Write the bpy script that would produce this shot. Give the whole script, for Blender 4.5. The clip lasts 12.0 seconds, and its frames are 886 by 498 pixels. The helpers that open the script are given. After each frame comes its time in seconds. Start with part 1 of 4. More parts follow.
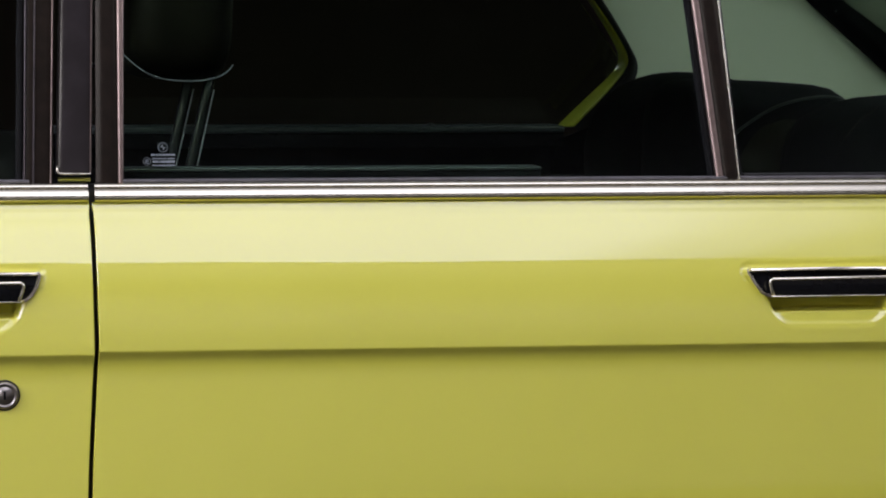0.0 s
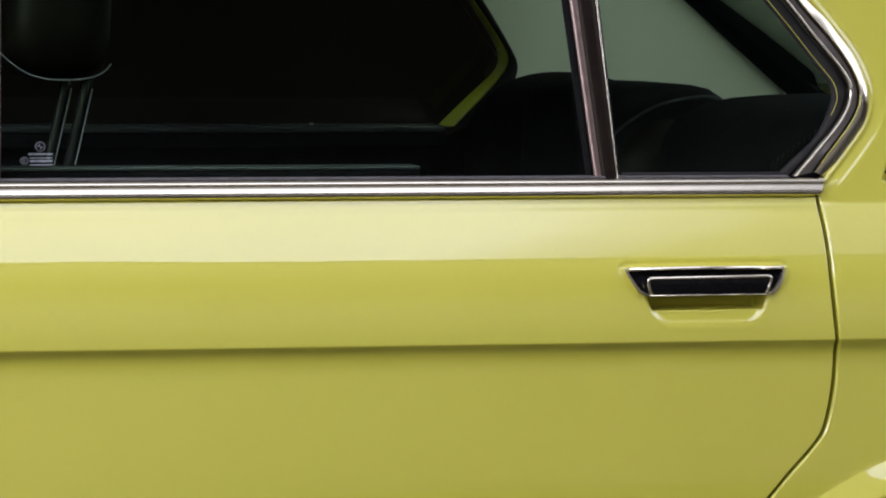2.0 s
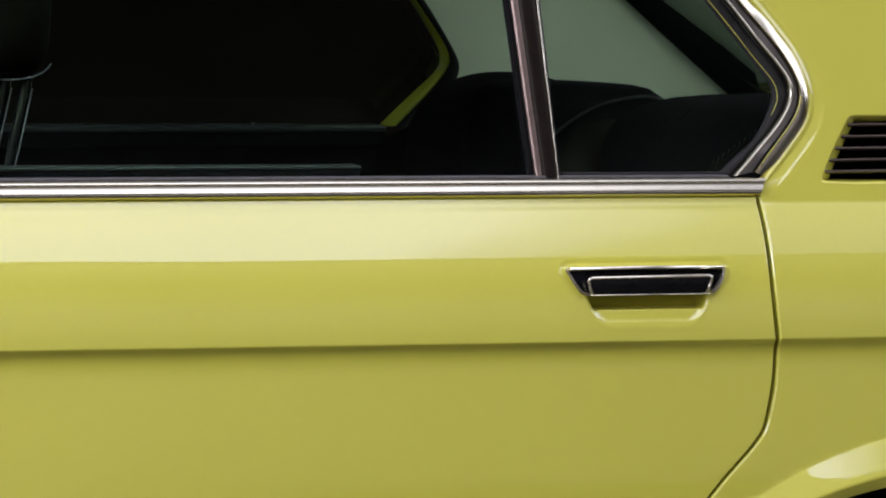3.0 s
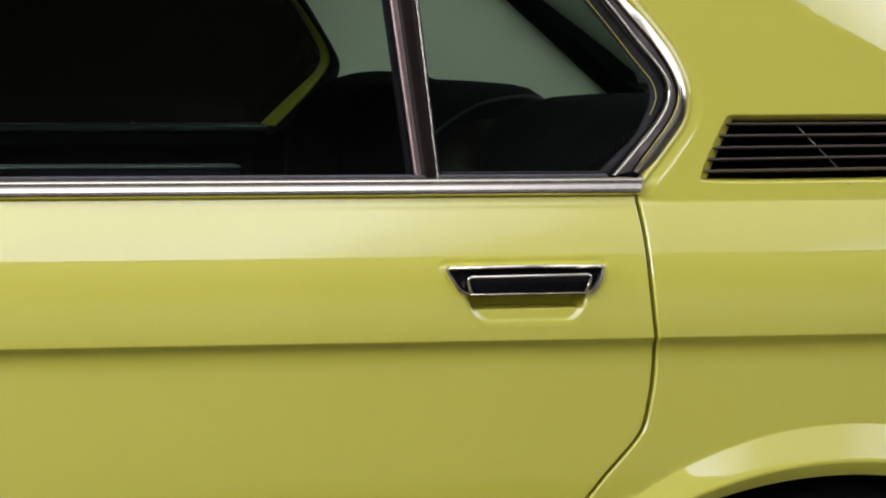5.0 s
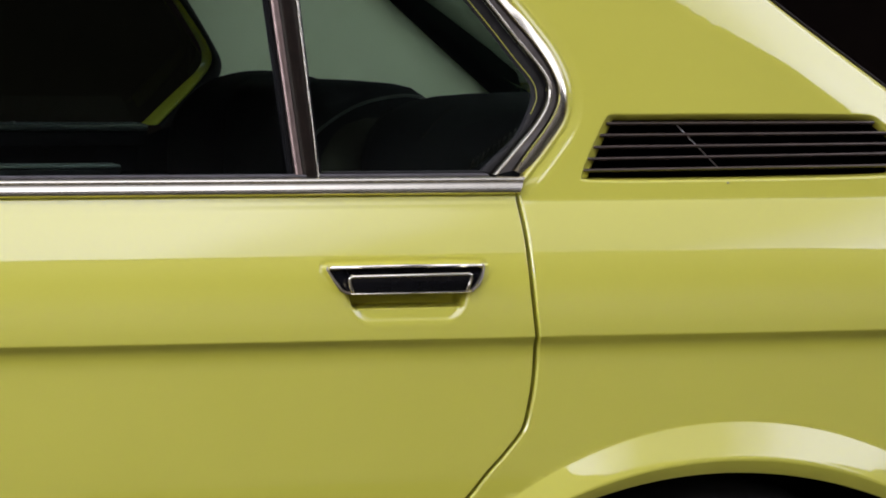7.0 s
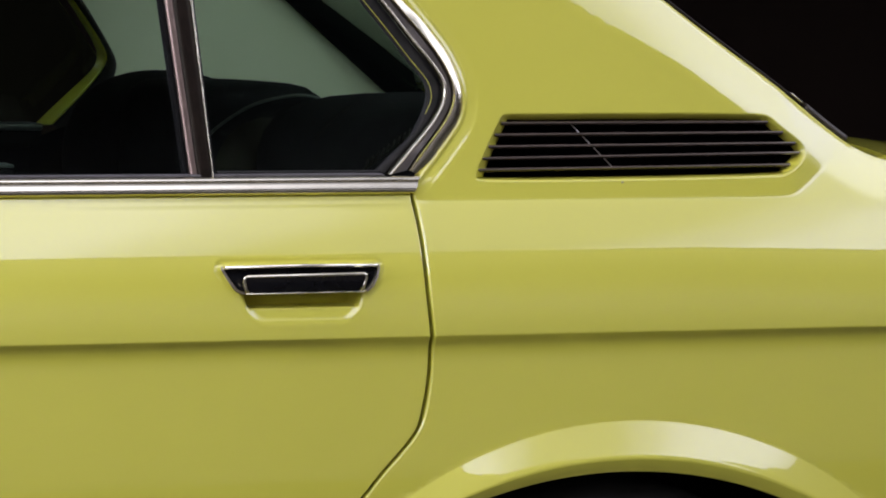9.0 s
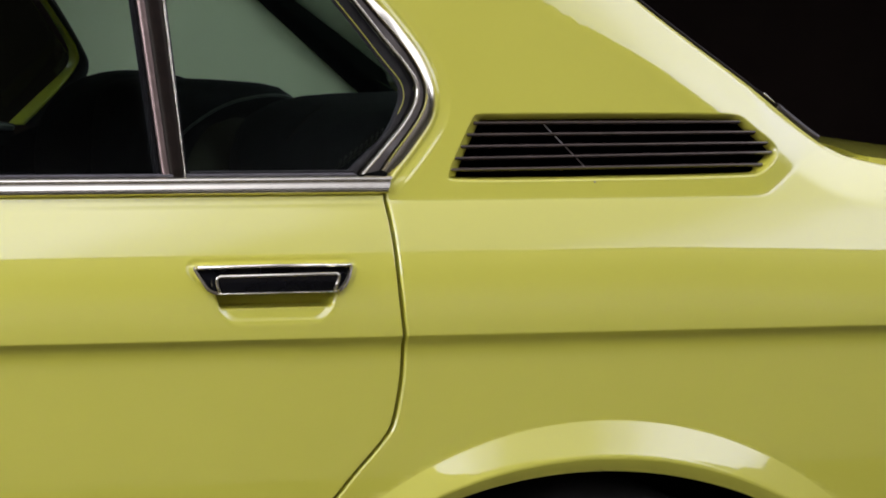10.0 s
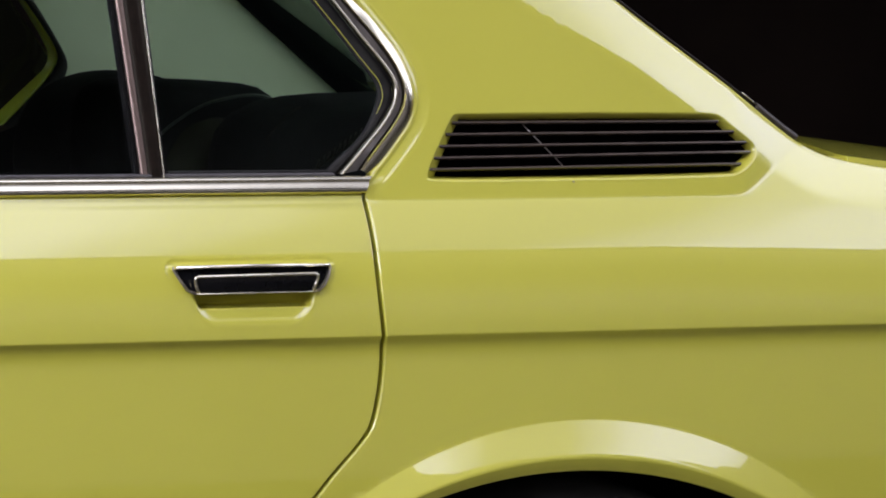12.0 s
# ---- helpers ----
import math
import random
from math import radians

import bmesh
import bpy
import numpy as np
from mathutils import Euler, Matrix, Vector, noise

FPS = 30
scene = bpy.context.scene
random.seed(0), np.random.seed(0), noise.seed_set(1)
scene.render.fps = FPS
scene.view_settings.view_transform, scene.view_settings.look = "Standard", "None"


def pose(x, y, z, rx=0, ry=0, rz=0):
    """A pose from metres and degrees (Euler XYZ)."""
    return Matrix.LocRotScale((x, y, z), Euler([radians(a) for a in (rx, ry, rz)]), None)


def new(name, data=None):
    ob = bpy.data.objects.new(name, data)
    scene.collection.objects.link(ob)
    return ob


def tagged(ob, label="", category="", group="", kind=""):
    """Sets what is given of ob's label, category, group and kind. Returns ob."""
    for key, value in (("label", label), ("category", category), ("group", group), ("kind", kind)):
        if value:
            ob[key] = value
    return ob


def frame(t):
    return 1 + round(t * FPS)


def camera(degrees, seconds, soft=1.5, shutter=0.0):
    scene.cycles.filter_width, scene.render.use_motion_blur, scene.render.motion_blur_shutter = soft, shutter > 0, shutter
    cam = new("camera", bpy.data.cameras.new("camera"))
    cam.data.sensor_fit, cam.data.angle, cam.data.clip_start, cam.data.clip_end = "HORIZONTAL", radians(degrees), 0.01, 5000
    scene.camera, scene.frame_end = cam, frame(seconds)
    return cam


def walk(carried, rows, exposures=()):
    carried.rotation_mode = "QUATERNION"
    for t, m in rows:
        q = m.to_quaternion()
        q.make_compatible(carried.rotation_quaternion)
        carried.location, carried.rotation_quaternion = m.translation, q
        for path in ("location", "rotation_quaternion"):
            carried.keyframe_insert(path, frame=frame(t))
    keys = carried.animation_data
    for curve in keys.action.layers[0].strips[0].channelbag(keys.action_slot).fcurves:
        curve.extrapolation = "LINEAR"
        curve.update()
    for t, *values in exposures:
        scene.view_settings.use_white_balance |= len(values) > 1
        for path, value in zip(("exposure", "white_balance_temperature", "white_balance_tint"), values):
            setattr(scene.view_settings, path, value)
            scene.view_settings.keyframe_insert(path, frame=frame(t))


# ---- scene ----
# The camera turns on a tripod head: the lens sits a hand's width ahead of the pivot.
cam = camera(16.0, 12.0, soft=1.9)
ROWS = [
    (0, 0.0219, 0.1125, 1.13, 85.786, -0.243, -10.968),
    (0.5, 0.0228, 0.1123, 1.13, 85.787, -0.276, -11.466),
    (1, 0.024, 0.112, 1.13, 85.788, -0.313, -12.039),
    (1.5, 0.0249, 0.1118, 1.13, 85.789, -0.342, -12.542),
    (2, 0.026, 0.1116, 1.13, 85.79, -0.372, -13.091),
    (2.5, 0.027, 0.1114, 1.13, 85.791, -0.397, -13.582),
    (3, 0.028, 0.1111, 1.13, 85.793, -0.424, -14.127),
    (5, 0.0321, 0.11, 1.13, 85.8, -0.512, -16.241),
    (5.5, 0.0331, 0.1097, 1.13, 85.802, -0.529, -16.736),
    (6, 0.0341, 0.1094, 1.13, 85.804, -0.548, -17.262),
    (6.5, 0.0351, 0.1091, 1.13, 85.807, -0.566, -17.796),
    (7, 0.0361, 0.1087, 1.13, 85.811, -0.585, -18.33),
    (9, 0.0396, 0.1075, 1.13, 85.825, -0.636, -20.176),
    (9.5, 0.0401, 0.1073, 1.13, 85.827, -0.638, -20.465),
    (10, 0.0405, 0.1072, 1.13, 85.828, -0.633, -20.66),
    (10.5, 0.0408, 0.1071, 1.13, 85.828, -0.625, -20.804),
    (11, 0.041, 0.107, 1.13, 85.828, -0.616, -20.913),
    (11.5, 0.0411, 0.107, 1.13, 85.828, -0.605, -20.989),
    (12, 0.0412, 0.1069, 1.13, 85.828, -0.594, -21.036),
]
EXPOSURE = 1.10
walk(cam, [(t, pose(x, y, z, rx, ry, rz)) for t, x, y, z, rx, ry, rz in ROWS])
scene.view_settings.exposure = EXPOSURE

# ---- world ----
world = bpy.data.worlds.new("studio_dark")
world.use_nodes = True
world.node_tree.nodes["Background"].inputs[0].default_value = (0.9, 0.95, 1.0, 1)
world.node_tree.nodes["Background"].inputs[1].default_value = 0.008
scene.world = world

# softbox: centre, half size, strength
SOFT_Z, SOFT_X0, SOFT_X1, SOFT_Y0, SOFT_Y1 = 2.75, -1.2, 5.6, 0.56, 4.15
SOFT_POWER = 5.4
FILL_POWER = 4.5                  # strength of the white fill cloths added over the ends of the car


# ---- materials ----
def nodes(name):
    m = bpy.data.materials.new(name)
    m.use_nodes = True
    t = m.node_tree
    return m, t, t.nodes["Principled BSDF"]


def noise_mix(t, scale, c0, c1, detail=4.0, low=0.35, high=0.65, coords="Object"):
    """A colour that wanders between two tones."""
    tc = t.nodes.new("ShaderNodeTexCoord")
    n = t.nodes.new("ShaderNodeTexNoise")
    n.inputs["Scale"].default_value, n.inputs["Detail"].default_value = scale, detail
    r = t.nodes.new("ShaderNodeValToRGB")
    r.color_ramp.elements[0].position, r.color_ramp.elements[1].position = low, high
    r.color_ramp.elements[0].color, r.color_ramp.elements[1].color = (*c0, 1), (*c1, 1)
    t.links.new(tc.outputs[coords], n.inputs["Vector"])
    t.links.new(n.outputs["Fac"], r.inputs["Fac"])
    return r.outputs["Color"], n.outputs["Fac"], tc.outputs[coords]


def add_bump(t, b, scale, strength, distance, where, detail=2.0, socket="Normal"):
    n = t.nodes.new("ShaderNodeTexNoise")
    n.inputs["Scale"].default_value, n.inputs["Detail"].default_value = scale, detail
    k = t.nodes.new("ShaderNodeBump")
    k.inputs["Strength"].default_value, k.inputs["Distance"].default_value = strength, distance
    t.links.new(where, n.inputs["Vector"])
    t.links.new(n.outputs["Fac"], k.inputs["Height"])
    t.links.new(k.outputs["Normal"], b.inputs[socket])
    return k


def simple(name, c0, c1, rough, metal=0.0, scale=30.0, bump=0.0, bump_scale=400.0, coat=0.0, spec=0.5):
    m, t, b = nodes(name)
    col, _, where = noise_mix(t, scale, c0, c1)
    t.links.new(col, b.inputs["Base Color"])
    b.inputs["Roughness"].default_value, b.inputs["Metallic"].default_value = rough, metal
    b.inputs["Coat Weight"].default_value = coat
    b.inputs["Coat Roughness"].default_value = 0.04
    b.inputs["Specular IOR Level"].default_value = spec
    if metal < 0.5:
        b.inputs["Specular Tint"].default_value = (1.0, 0.94, 0.64, 1)
    if bump:
        add_bump(t, b, bump_scale, bump, 0.001, where)
    return m


def paint_material():
    """Lime yellow enamel under clear lacquer, with faint waves and orange peel."""
    m, t, b = nodes("lime_yellow_paint")
    col, _, where = noise_mix(t, 5.0, (0.614, 0.576, 0.051), (0.632, 0.594, 0.056), low=0.3, high=0.7)
    t.links.new(col, b.inputs["Base Color"])
    b.inputs["Roughness"].default_value = 0.40
    b.inputs["Specular IOR Level"].default_value = 0.5
    b.inputs["Coat Weight"].default_value, b.inputs["Coat Roughness"].default_value = 1.0, 0.022
    b.inputs["Coat IOR"].default_value = 1.77
    add_bump(t, b, 7.0, 0.15, 0.002, where, 1.0, "Coat Normal")
    return m


PAINT = paint_material()
BRIGHT = simple("chromed_handle_rim", (0.90, 0.83, 0.59), (0.95, 0.88, 0.63), 0.20, 1.0, 60)
CHROME = simple("polished_bright_trim", (0.62, 0.57, 0.39), (0.68, 0.63, 0.44), 0.22, 1.0, 60)
SATIN_METAL = simple("satin_grey_metal", (0.275, 0.245, 0.19), (0.32, 0.285, 0.22), 0.28, 1.0, 60)
ANODISED = simple("brown_grey_anodised_frame", (0.012, 0.009, 0.006), (0.017, 0.012, 0.008), 0.26, 0.05, 90, spec=0.11)
SEAL = simple("matt_black_seal", (0.004, 0.004, 0.004), (0.006, 0.006, 0.006), 0.75, 0.0, 80, 0.1, 700, spec=0.12)
BEIGE_EDGE = simple("satin_frame_edge", (0.22, 0.16, 0.115), (0.27, 0.20, 0.145), 0.34, 0.9, 90)
PILLAR_BLACK = simple("dark_grey_lacquered_pillar", (0.023, 0.019, 0.016), (0.029, 0.024, 0.021), 0.12, 0.0, 40, 0.0, 700, 0.0)
BEAD = simple("dark_bronze_bead", (0.05, 0.04, 0.032), (0.07, 0.056, 0.045), 0.3, 0.7, 90)
RUBBER = simple("black_rubber_seal", (0.010, 0.010, 0.010), (0.018, 0.017, 0.016), 0.62, 0.0, 80, 0.1, 700, spec=0.3)
GREY_GASKET = simple("dark_grey_gasket", (0.030, 0.024, 0.015), (0.042, 0.034, 0.022), 0.45, 0.0, 80, 0.1, 700, spec=0.4)
GREY_RUBBER = simple("grey_rubber_sill_lip", (0.07, 0.064, 0.06), (0.09, 0.083, 0.077), 0.6, 0.0, 80, 0.1, 700)
CHIP_GREY = simple("grey_primer", (0.40, 0.36, 0.18), (0.44, 0.40, 0.21), 0.6, 0.0, 80)
BLACK_PLASTIC = simple("black_enamelled_slats", (0.050, 0.035, 0.025), (0.066, 0.047, 0.035), 0.20, 0.0, 60, 0.03, 600, spec=0.8)
HANDLE_BLACK = simple("gloss_black_handle_inlay", (0.005, 0.005, 0.005), (0.007, 0.007, 0.007), 0.10, 0.0, 40, spec=0.25)
VOID = simple("matt_black_cavity", (0.003, 0.003, 0.003), (0.005, 0.005, 0.005), 0.9, 0.0, 30, spec=0.05)
VINYL = simple("black_seat_vinyl", (0.0045, 0.0038, 0.002), (0.007, 0.006, 0.0035), 0.42, 0.0, 40, 0.25, 900, spec=0.16)
SATIN = simple("satin_lit_door_top", (0.045, 0.052, 0.046), (0.060, 0.068, 0.062), 0.34, 0.0, 40, 0.05, 900, spec=0.45)
# for the lock button, and for glints drawn on headrests and posts
PALE_GREY = simple("pale_button_and_glints", (0.20, 0.20, 0.19), (0.26, 0.26, 0.25), 0.4, 0.0, 80)
SEAM_DARK = simple("dim_grey_seam", (0.08, 0.082, 0.078), (0.11, 0.112, 0.106), 0.5, 0.0, 80)
CLOTH = simple("black_seat_cloth", (0.004, 0.004, 0.004), (0.008, 0.008, 0.008), 0.9, 0.0, 60, 0.4, 1500, spec=0.1)
POST = simple("dark_metal_post", (0.014, 0.015, 0.014), (0.022, 0.023, 0.022), 0.12, 0.3, 60)
PIPING = simple("grey_piping", (0.022, 0.024, 0.022), (0.034, 0.036, 0.034), 0.3, 0.0, 80)
TRIM_GREY = simple("light_grey_pillar_cloth", (0.86, 0.86, 0.57), (0.89, 0.89, 0.60), 0.85, 0.0, 25, 0.2, 1200, spec=0.2)
CARPET = simple("black_carpet", (0.006, 0.006, 0.006), (0.011, 0.011, 0.011), 0.95, 0.0, 60, 0.4, 1500, spec=0.05)
TYRE = simple("black_tyre_rubber", (0.012, 0.012, 0.012), (0.02, 0.02, 0.02), 0.75, 0.0, 30)
STEEL = simple("silver_painted_steel", (0.45, 0.42, 0.34), (0.5, 0.47, 0.38), 0.35, 0.6, 30)
ETCH = simple("white_etching", (0.15, 0.175, 0.16), (0.19, 0.21, 0.20), 0.7, 0.0, 30)
FLOOR = simple("dark_studio_floor", (0.022, 0.021, 0.019), (0.030, 0.028, 0.026), 0.6, 0.0, 2.0)
WALL = simple("black_studio_cloth", (0.025, 0.017, 0.012), (0.032, 0.022, 0.015), 0.95, 0.0, 1.5, spec=0.05)


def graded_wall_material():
    """Matt unseen wall, graded to fill and reflect in the car's paint: grey at the foot, pale at head height, black
    above.
    """
    m, t, b = nodes("graded_fill_wall")
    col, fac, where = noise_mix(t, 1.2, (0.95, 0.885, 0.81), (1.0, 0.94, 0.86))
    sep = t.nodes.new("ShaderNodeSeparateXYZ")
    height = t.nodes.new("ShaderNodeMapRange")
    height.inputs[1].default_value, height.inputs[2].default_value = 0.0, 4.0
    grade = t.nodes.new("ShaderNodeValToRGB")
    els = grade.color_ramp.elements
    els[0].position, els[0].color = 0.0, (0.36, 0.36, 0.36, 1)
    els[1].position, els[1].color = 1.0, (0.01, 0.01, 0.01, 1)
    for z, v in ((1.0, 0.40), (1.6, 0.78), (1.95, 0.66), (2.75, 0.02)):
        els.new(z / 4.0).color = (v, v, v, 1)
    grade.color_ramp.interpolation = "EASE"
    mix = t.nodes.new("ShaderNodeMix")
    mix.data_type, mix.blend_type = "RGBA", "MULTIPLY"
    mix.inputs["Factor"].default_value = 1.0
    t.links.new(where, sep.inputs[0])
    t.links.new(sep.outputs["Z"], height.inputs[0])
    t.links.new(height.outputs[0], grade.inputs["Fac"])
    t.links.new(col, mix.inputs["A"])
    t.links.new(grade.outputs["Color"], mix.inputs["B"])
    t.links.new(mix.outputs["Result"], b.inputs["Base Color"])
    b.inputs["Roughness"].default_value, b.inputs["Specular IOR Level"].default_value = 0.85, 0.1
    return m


GRADED_WALL = graded_wall_material()


def glass_material():
    m, t, b = nodes("green_tinted_glass")
    b.inputs["Base Color"].default_value = (0.79, 0.95, 0.80, 1)
    b.inputs["Roughness"].default_value = 0.0
    b.inputs["IOR"].default_value = 1.45
    b.inputs["Transmission Weight"].default_value = 1.0
    return m


GLASS = glass_material()


def softbox_material():
    """White diffusion cloth lit by lamps at both ends, so that it is dimmer between them."""
    m = bpy.data.materials.new("lit_softbox_cloth")
    m.use_nodes = True
    t = m.node_tree
    t.nodes.clear()
    tc = t.nodes.new("ShaderNodeTexCoord")
    sep = t.nodes.new("ShaderNodeSeparateXYZ")
    ramp = t.nodes.new("ShaderNodeMapRange")
    ramp.inputs[1].default_value, ramp.inputs[2].default_value = SOFT_X0, SOFT_X1
    cr = t.nodes.new("ShaderNodeValToRGB")
    els = cr.color_ramp.elements
    els[0].position, els[0].color = 0.0, (0.35, 0.35, 0.35, 1)
    els[1].position, els[1].color = 1.0, (0.25, 0.25, 0.25, 1)
    for x, v in ((0.15, 0.83), (1.40, 0.85), (1.70, 0.46), (1.95, 0.17), (2.52, 0.17), (2.88, 0.44), (3.20, 0.80), (3.50, 0.93), (4.30, 0.93)):
        e = els.new((x - SOFT_X0) / (SOFT_X1 - SOFT_X0))
        e.color = (v, v, v, 1)
    cr.color_ramp.interpolation = "EASE"
    mul = t.nodes.new("ShaderNodeMath")
    mul.operation = "MULTIPLY"
    mul.inputs[1].default_value = SOFT_POWER
    em = t.nodes.new("ShaderNodeEmission")
    em.inputs["Color"].default_value = (0.86, 0.868, 1.22, 1)
    out = t.nodes.new("ShaderNodeOutputMaterial")
    t.links.new(tc.outputs["Object"], sep.inputs[0])
    t.links.new(sep.outputs["X"], ramp.inputs[0])
    t.links.new(ramp.outputs[0], cr.inputs["Fac"])
    fade = t.nodes.new("ShaderNodeMapRange")
    fade.inputs[1].default_value, fade.inputs[2].default_value = SOFT_Y0 + 0.1, 2.0
    fade.inputs[3].default_value, fade.inputs[4].default_value = 0.325, 0.29
    both = t.nodes.new("ShaderNodeMath")
    both.operation = "MULTIPLY"
    t.links.new(sep.outputs["Y"], fade.inputs[0])
    # the lamps' two patches melt into one over the car
    blend = t.nodes.new("ShaderNodeMapRange")
    blend.inputs[1].default_value, blend.inputs[2].default_value = 2.3, 3.0
    patch = t.nodes.new("ShaderNodeMix")
    patch.inputs["B"].default_value = 0.70
    t.links.new(sep.outputs["Y"], blend.inputs[0])
    t.links.new(blend.outputs[0], patch.inputs["Factor"])
    t.links.new(cr.outputs["Color"], patch.inputs["A"])
    t.links.new(patch.outputs["Result"], both.inputs[0])
    # the rear bank is even from front to back
    rear = t.nodes.new("ShaderNodeMapRange")
    rear.inputs[1].default_value, rear.inputs[2].default_value = 2.2, 2.9
    even = t.nodes.new("ShaderNodeMix")
    even.inputs["B"].default_value = 0.33
    t.links.new(sep.outputs["X"], rear.inputs[0])
    t.links.new(rear.outputs[0], even.inputs["Factor"])
    t.links.new(fade.outputs[0], even.inputs["A"])
    t.links.new(even.outputs["Result"], both.inputs[1])
    # less light over the far half of the doors
    tail = t.nodes.new("ShaderNodeMapRange")
    tail.inputs[1].default_value, tail.inputs[2].default_value = 2.2, 3.0
    tail.inputs[3].default_value, tail.inputs[4].default_value = 1.0, 0.25
    shade = t.nodes.new("ShaderNodeMath")
    shade.operation = "MULTIPLY"
    t.links.new(sep.outputs["Y"], tail.inputs[0])
    keep = t.nodes.new("ShaderNodeMix")
    keep.inputs["B"].default_value = 1.0
    t.links.new(rear.outputs[0], keep.inputs["Factor"])
    t.links.new(tail.outputs[0], keep.inputs["A"])
    t.links.new(both.outputs[0], shade.inputs[0])
    t.links.new(keep.outputs["Result"], shade.inputs[1])
    t.links.new(shade.outputs[0], mul.inputs[0])
    t.links.new(mul.outputs[0], em.inputs["Strength"])
    t.links.new(em.outputs[0], out.inputs["Surface"])
    return m


SOFT_CLOTH = softbox_material()


def fill_material():
    m = bpy.data.materials.new("added_fill_cloth")
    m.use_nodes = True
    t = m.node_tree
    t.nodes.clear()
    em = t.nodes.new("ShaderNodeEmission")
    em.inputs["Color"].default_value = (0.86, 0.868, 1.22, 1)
    em.inputs["Strength"].default_value = FILL_POWER
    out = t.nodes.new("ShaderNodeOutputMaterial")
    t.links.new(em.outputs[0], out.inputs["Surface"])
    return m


FILL_CLOTH = fill_material()


# ---- mesh tools ----
def finish(name, bm, material, parent=None, label="", smooth=True, normals=None):
    me = bpy.data.meshes.new(name)
    bm.to_mesh(me)
    bm.free()
    me.materials.append(material)
    if smooth:
        me.shade_smooth()
    if normals:
        me.normals_split_custom_set_from_vertices(normals)
    ob = new(name, me)
    if parent:
        ob.parent = parent
    if label:
        tagged(ob, label)
    return ob


part = finish


def box_bm(x0, x1, y0, y1, z0, z1, bevel=0.0, segments=2):
    bm = bmesh.new()
    bmesh.ops.create_cube(bm, size=1.0, matrix=Matrix.LocRotScale(((x0 + x1) / 2, (y0 + y1) / 2, (z0 + z1) / 2), None, (x1 - x0, y1 - y0, z1 - z0)))
    if bevel:
        bmesh.ops.bevel(bm, geom=bm.edges[:], offset=bevel, segments=segments, profile=0.5, affect="EDGES")
    return bm


def resample(path, n):
    """n points at even steps along a polyline of any dimension."""
    p = np.array(path, float)
    s = np.r_[0, np.cumsum(np.linalg.norm(np.diff(p, axis=0), axis=1))]
    u = np.linspace(0, s[-1], n)
    return np.array([np.interp(u, s, p[:, k]) for k in range(p.shape[1])]).T


def smooth_path(path, step=0.006, rounds=3):
    """A polyline rounded by corner cutting, then resampled."""
    p = [np.array(q, float) for q in path]
    for _ in range(rounds):
        q = [p[0]]
        for a, b in zip(p[:-1], p[1:]):
            q += [0.75 * a + 0.25 * b, 0.25 * a + 0.75 * b]
        p = q + [p[-1]]
    p = np.array(p)
    length = np.linalg.norm(np.diff(p, axis=0), axis=1).sum()
    return [tuple(v) for v in resample(p, max(3, int(length / step)))]


def tube_bm(path, radius, sides=8):
    bm = bmesh.new()
    rings = []
    pts = [Vector(p) for p in path]
    for i, p in enumerate(pts):
        d = (pts[min(i + 1, len(pts) - 1)] - pts[max(i - 1, 0)]).normalized()
        a = d.cross(Vector((0.3, 0.9, 0.2))).normalized()
        b = d.cross(a)
        rings.append([bm.verts.new(p + radius * (math.cos(k * math.tau / sides) * a + math.sin(k * math.tau / sides) * b)) for k in range(sides)])
    for r, s in zip(rings[:-1], rings[1:]):
        for k in range(sides):
            bm.faces.new((r[k], r[(k + 1) % sides], s[(k + 1) % sides], s[k]))
    bm.faces.new(rings[0][::-1])
    bm.faces.new(rings[-1])
    bmesh.ops.recalc_face_normals(bm, faces=bm.faces[:])
    return bm


# ---- the car's side surface ----
YS = 3.19                    # plane of the swage crest on the side that faces the camera
YC = YS + 0.845              # the car's middle plane
ZB, ZS = 0.946, 0.797        # belt and swage heights
SECTION = [(0.20, -0.075), (0.34, -0.045), (0.48, -0.016), (0.60, -0.0045), (0.65, -0.0042), (0.70, -0.0056), (0.735, -0.0070), (0.76, -0.0082), (0.775, -0.0088), (0.783, -0.0085), (0.7885, -0.0074), (0.7930, -0.0050), (0.7962, -0.0022), (0.7981, -0.0006), (0.7992, 0.0), (0.805, -0.0002), (0.83, -0.0025), (0.86, -0.0082), (0.885, -0.0158), (0.905, -0.0240), (0.925, -0.0345), (0.946, -0.0475)]


def pchip(pts):
    """A smooth monotone curve through points."""
    n = len(pts)
    x, y = [p[0] for p in pts], [p[1] for p in pts]
    h = [x[i + 1] - x[i] for i in range(n - 1)]
    d = [(y[i + 1] - y[i]) / h[i] for i in range(n - 1)]
    m = [d[0]] + [0.0 if d[i - 1] * d[i] <= 0 else (h[i - 1] + h[i]) / (h[i - 1] / d[i] + h[i] / d[i - 1]) for i in range(1, n - 1)] + [d[-1]]

    def f(v):
        if v <= x[0]:
            return y[0] + m[0] * (v - x[0])
        if v >= x[-1]:
            return y[-1] + m[-1] * (v - x[-1])
        i = 0
        while x[i + 1] < v:
            i += 1
        t = (v - x[i]) / h[i]
        return (2 * t ** 3 - 3 * t * t + 1) * y[i] + (t ** 3 - 2 * t * t + t) * h[i] * m[i] + (3 * t * t - 2 * t ** 3) * y[i + 1] + (t ** 3 - t * t) * h[i] * m[i + 1]
    return f


section = pchip(SECTION)
CREST = section(ZB)


def step01(a, b, v):
    t = min(1.0, max(0.0, (v - a) / (b - a)))
    return t * t * (3 - 2 * t)


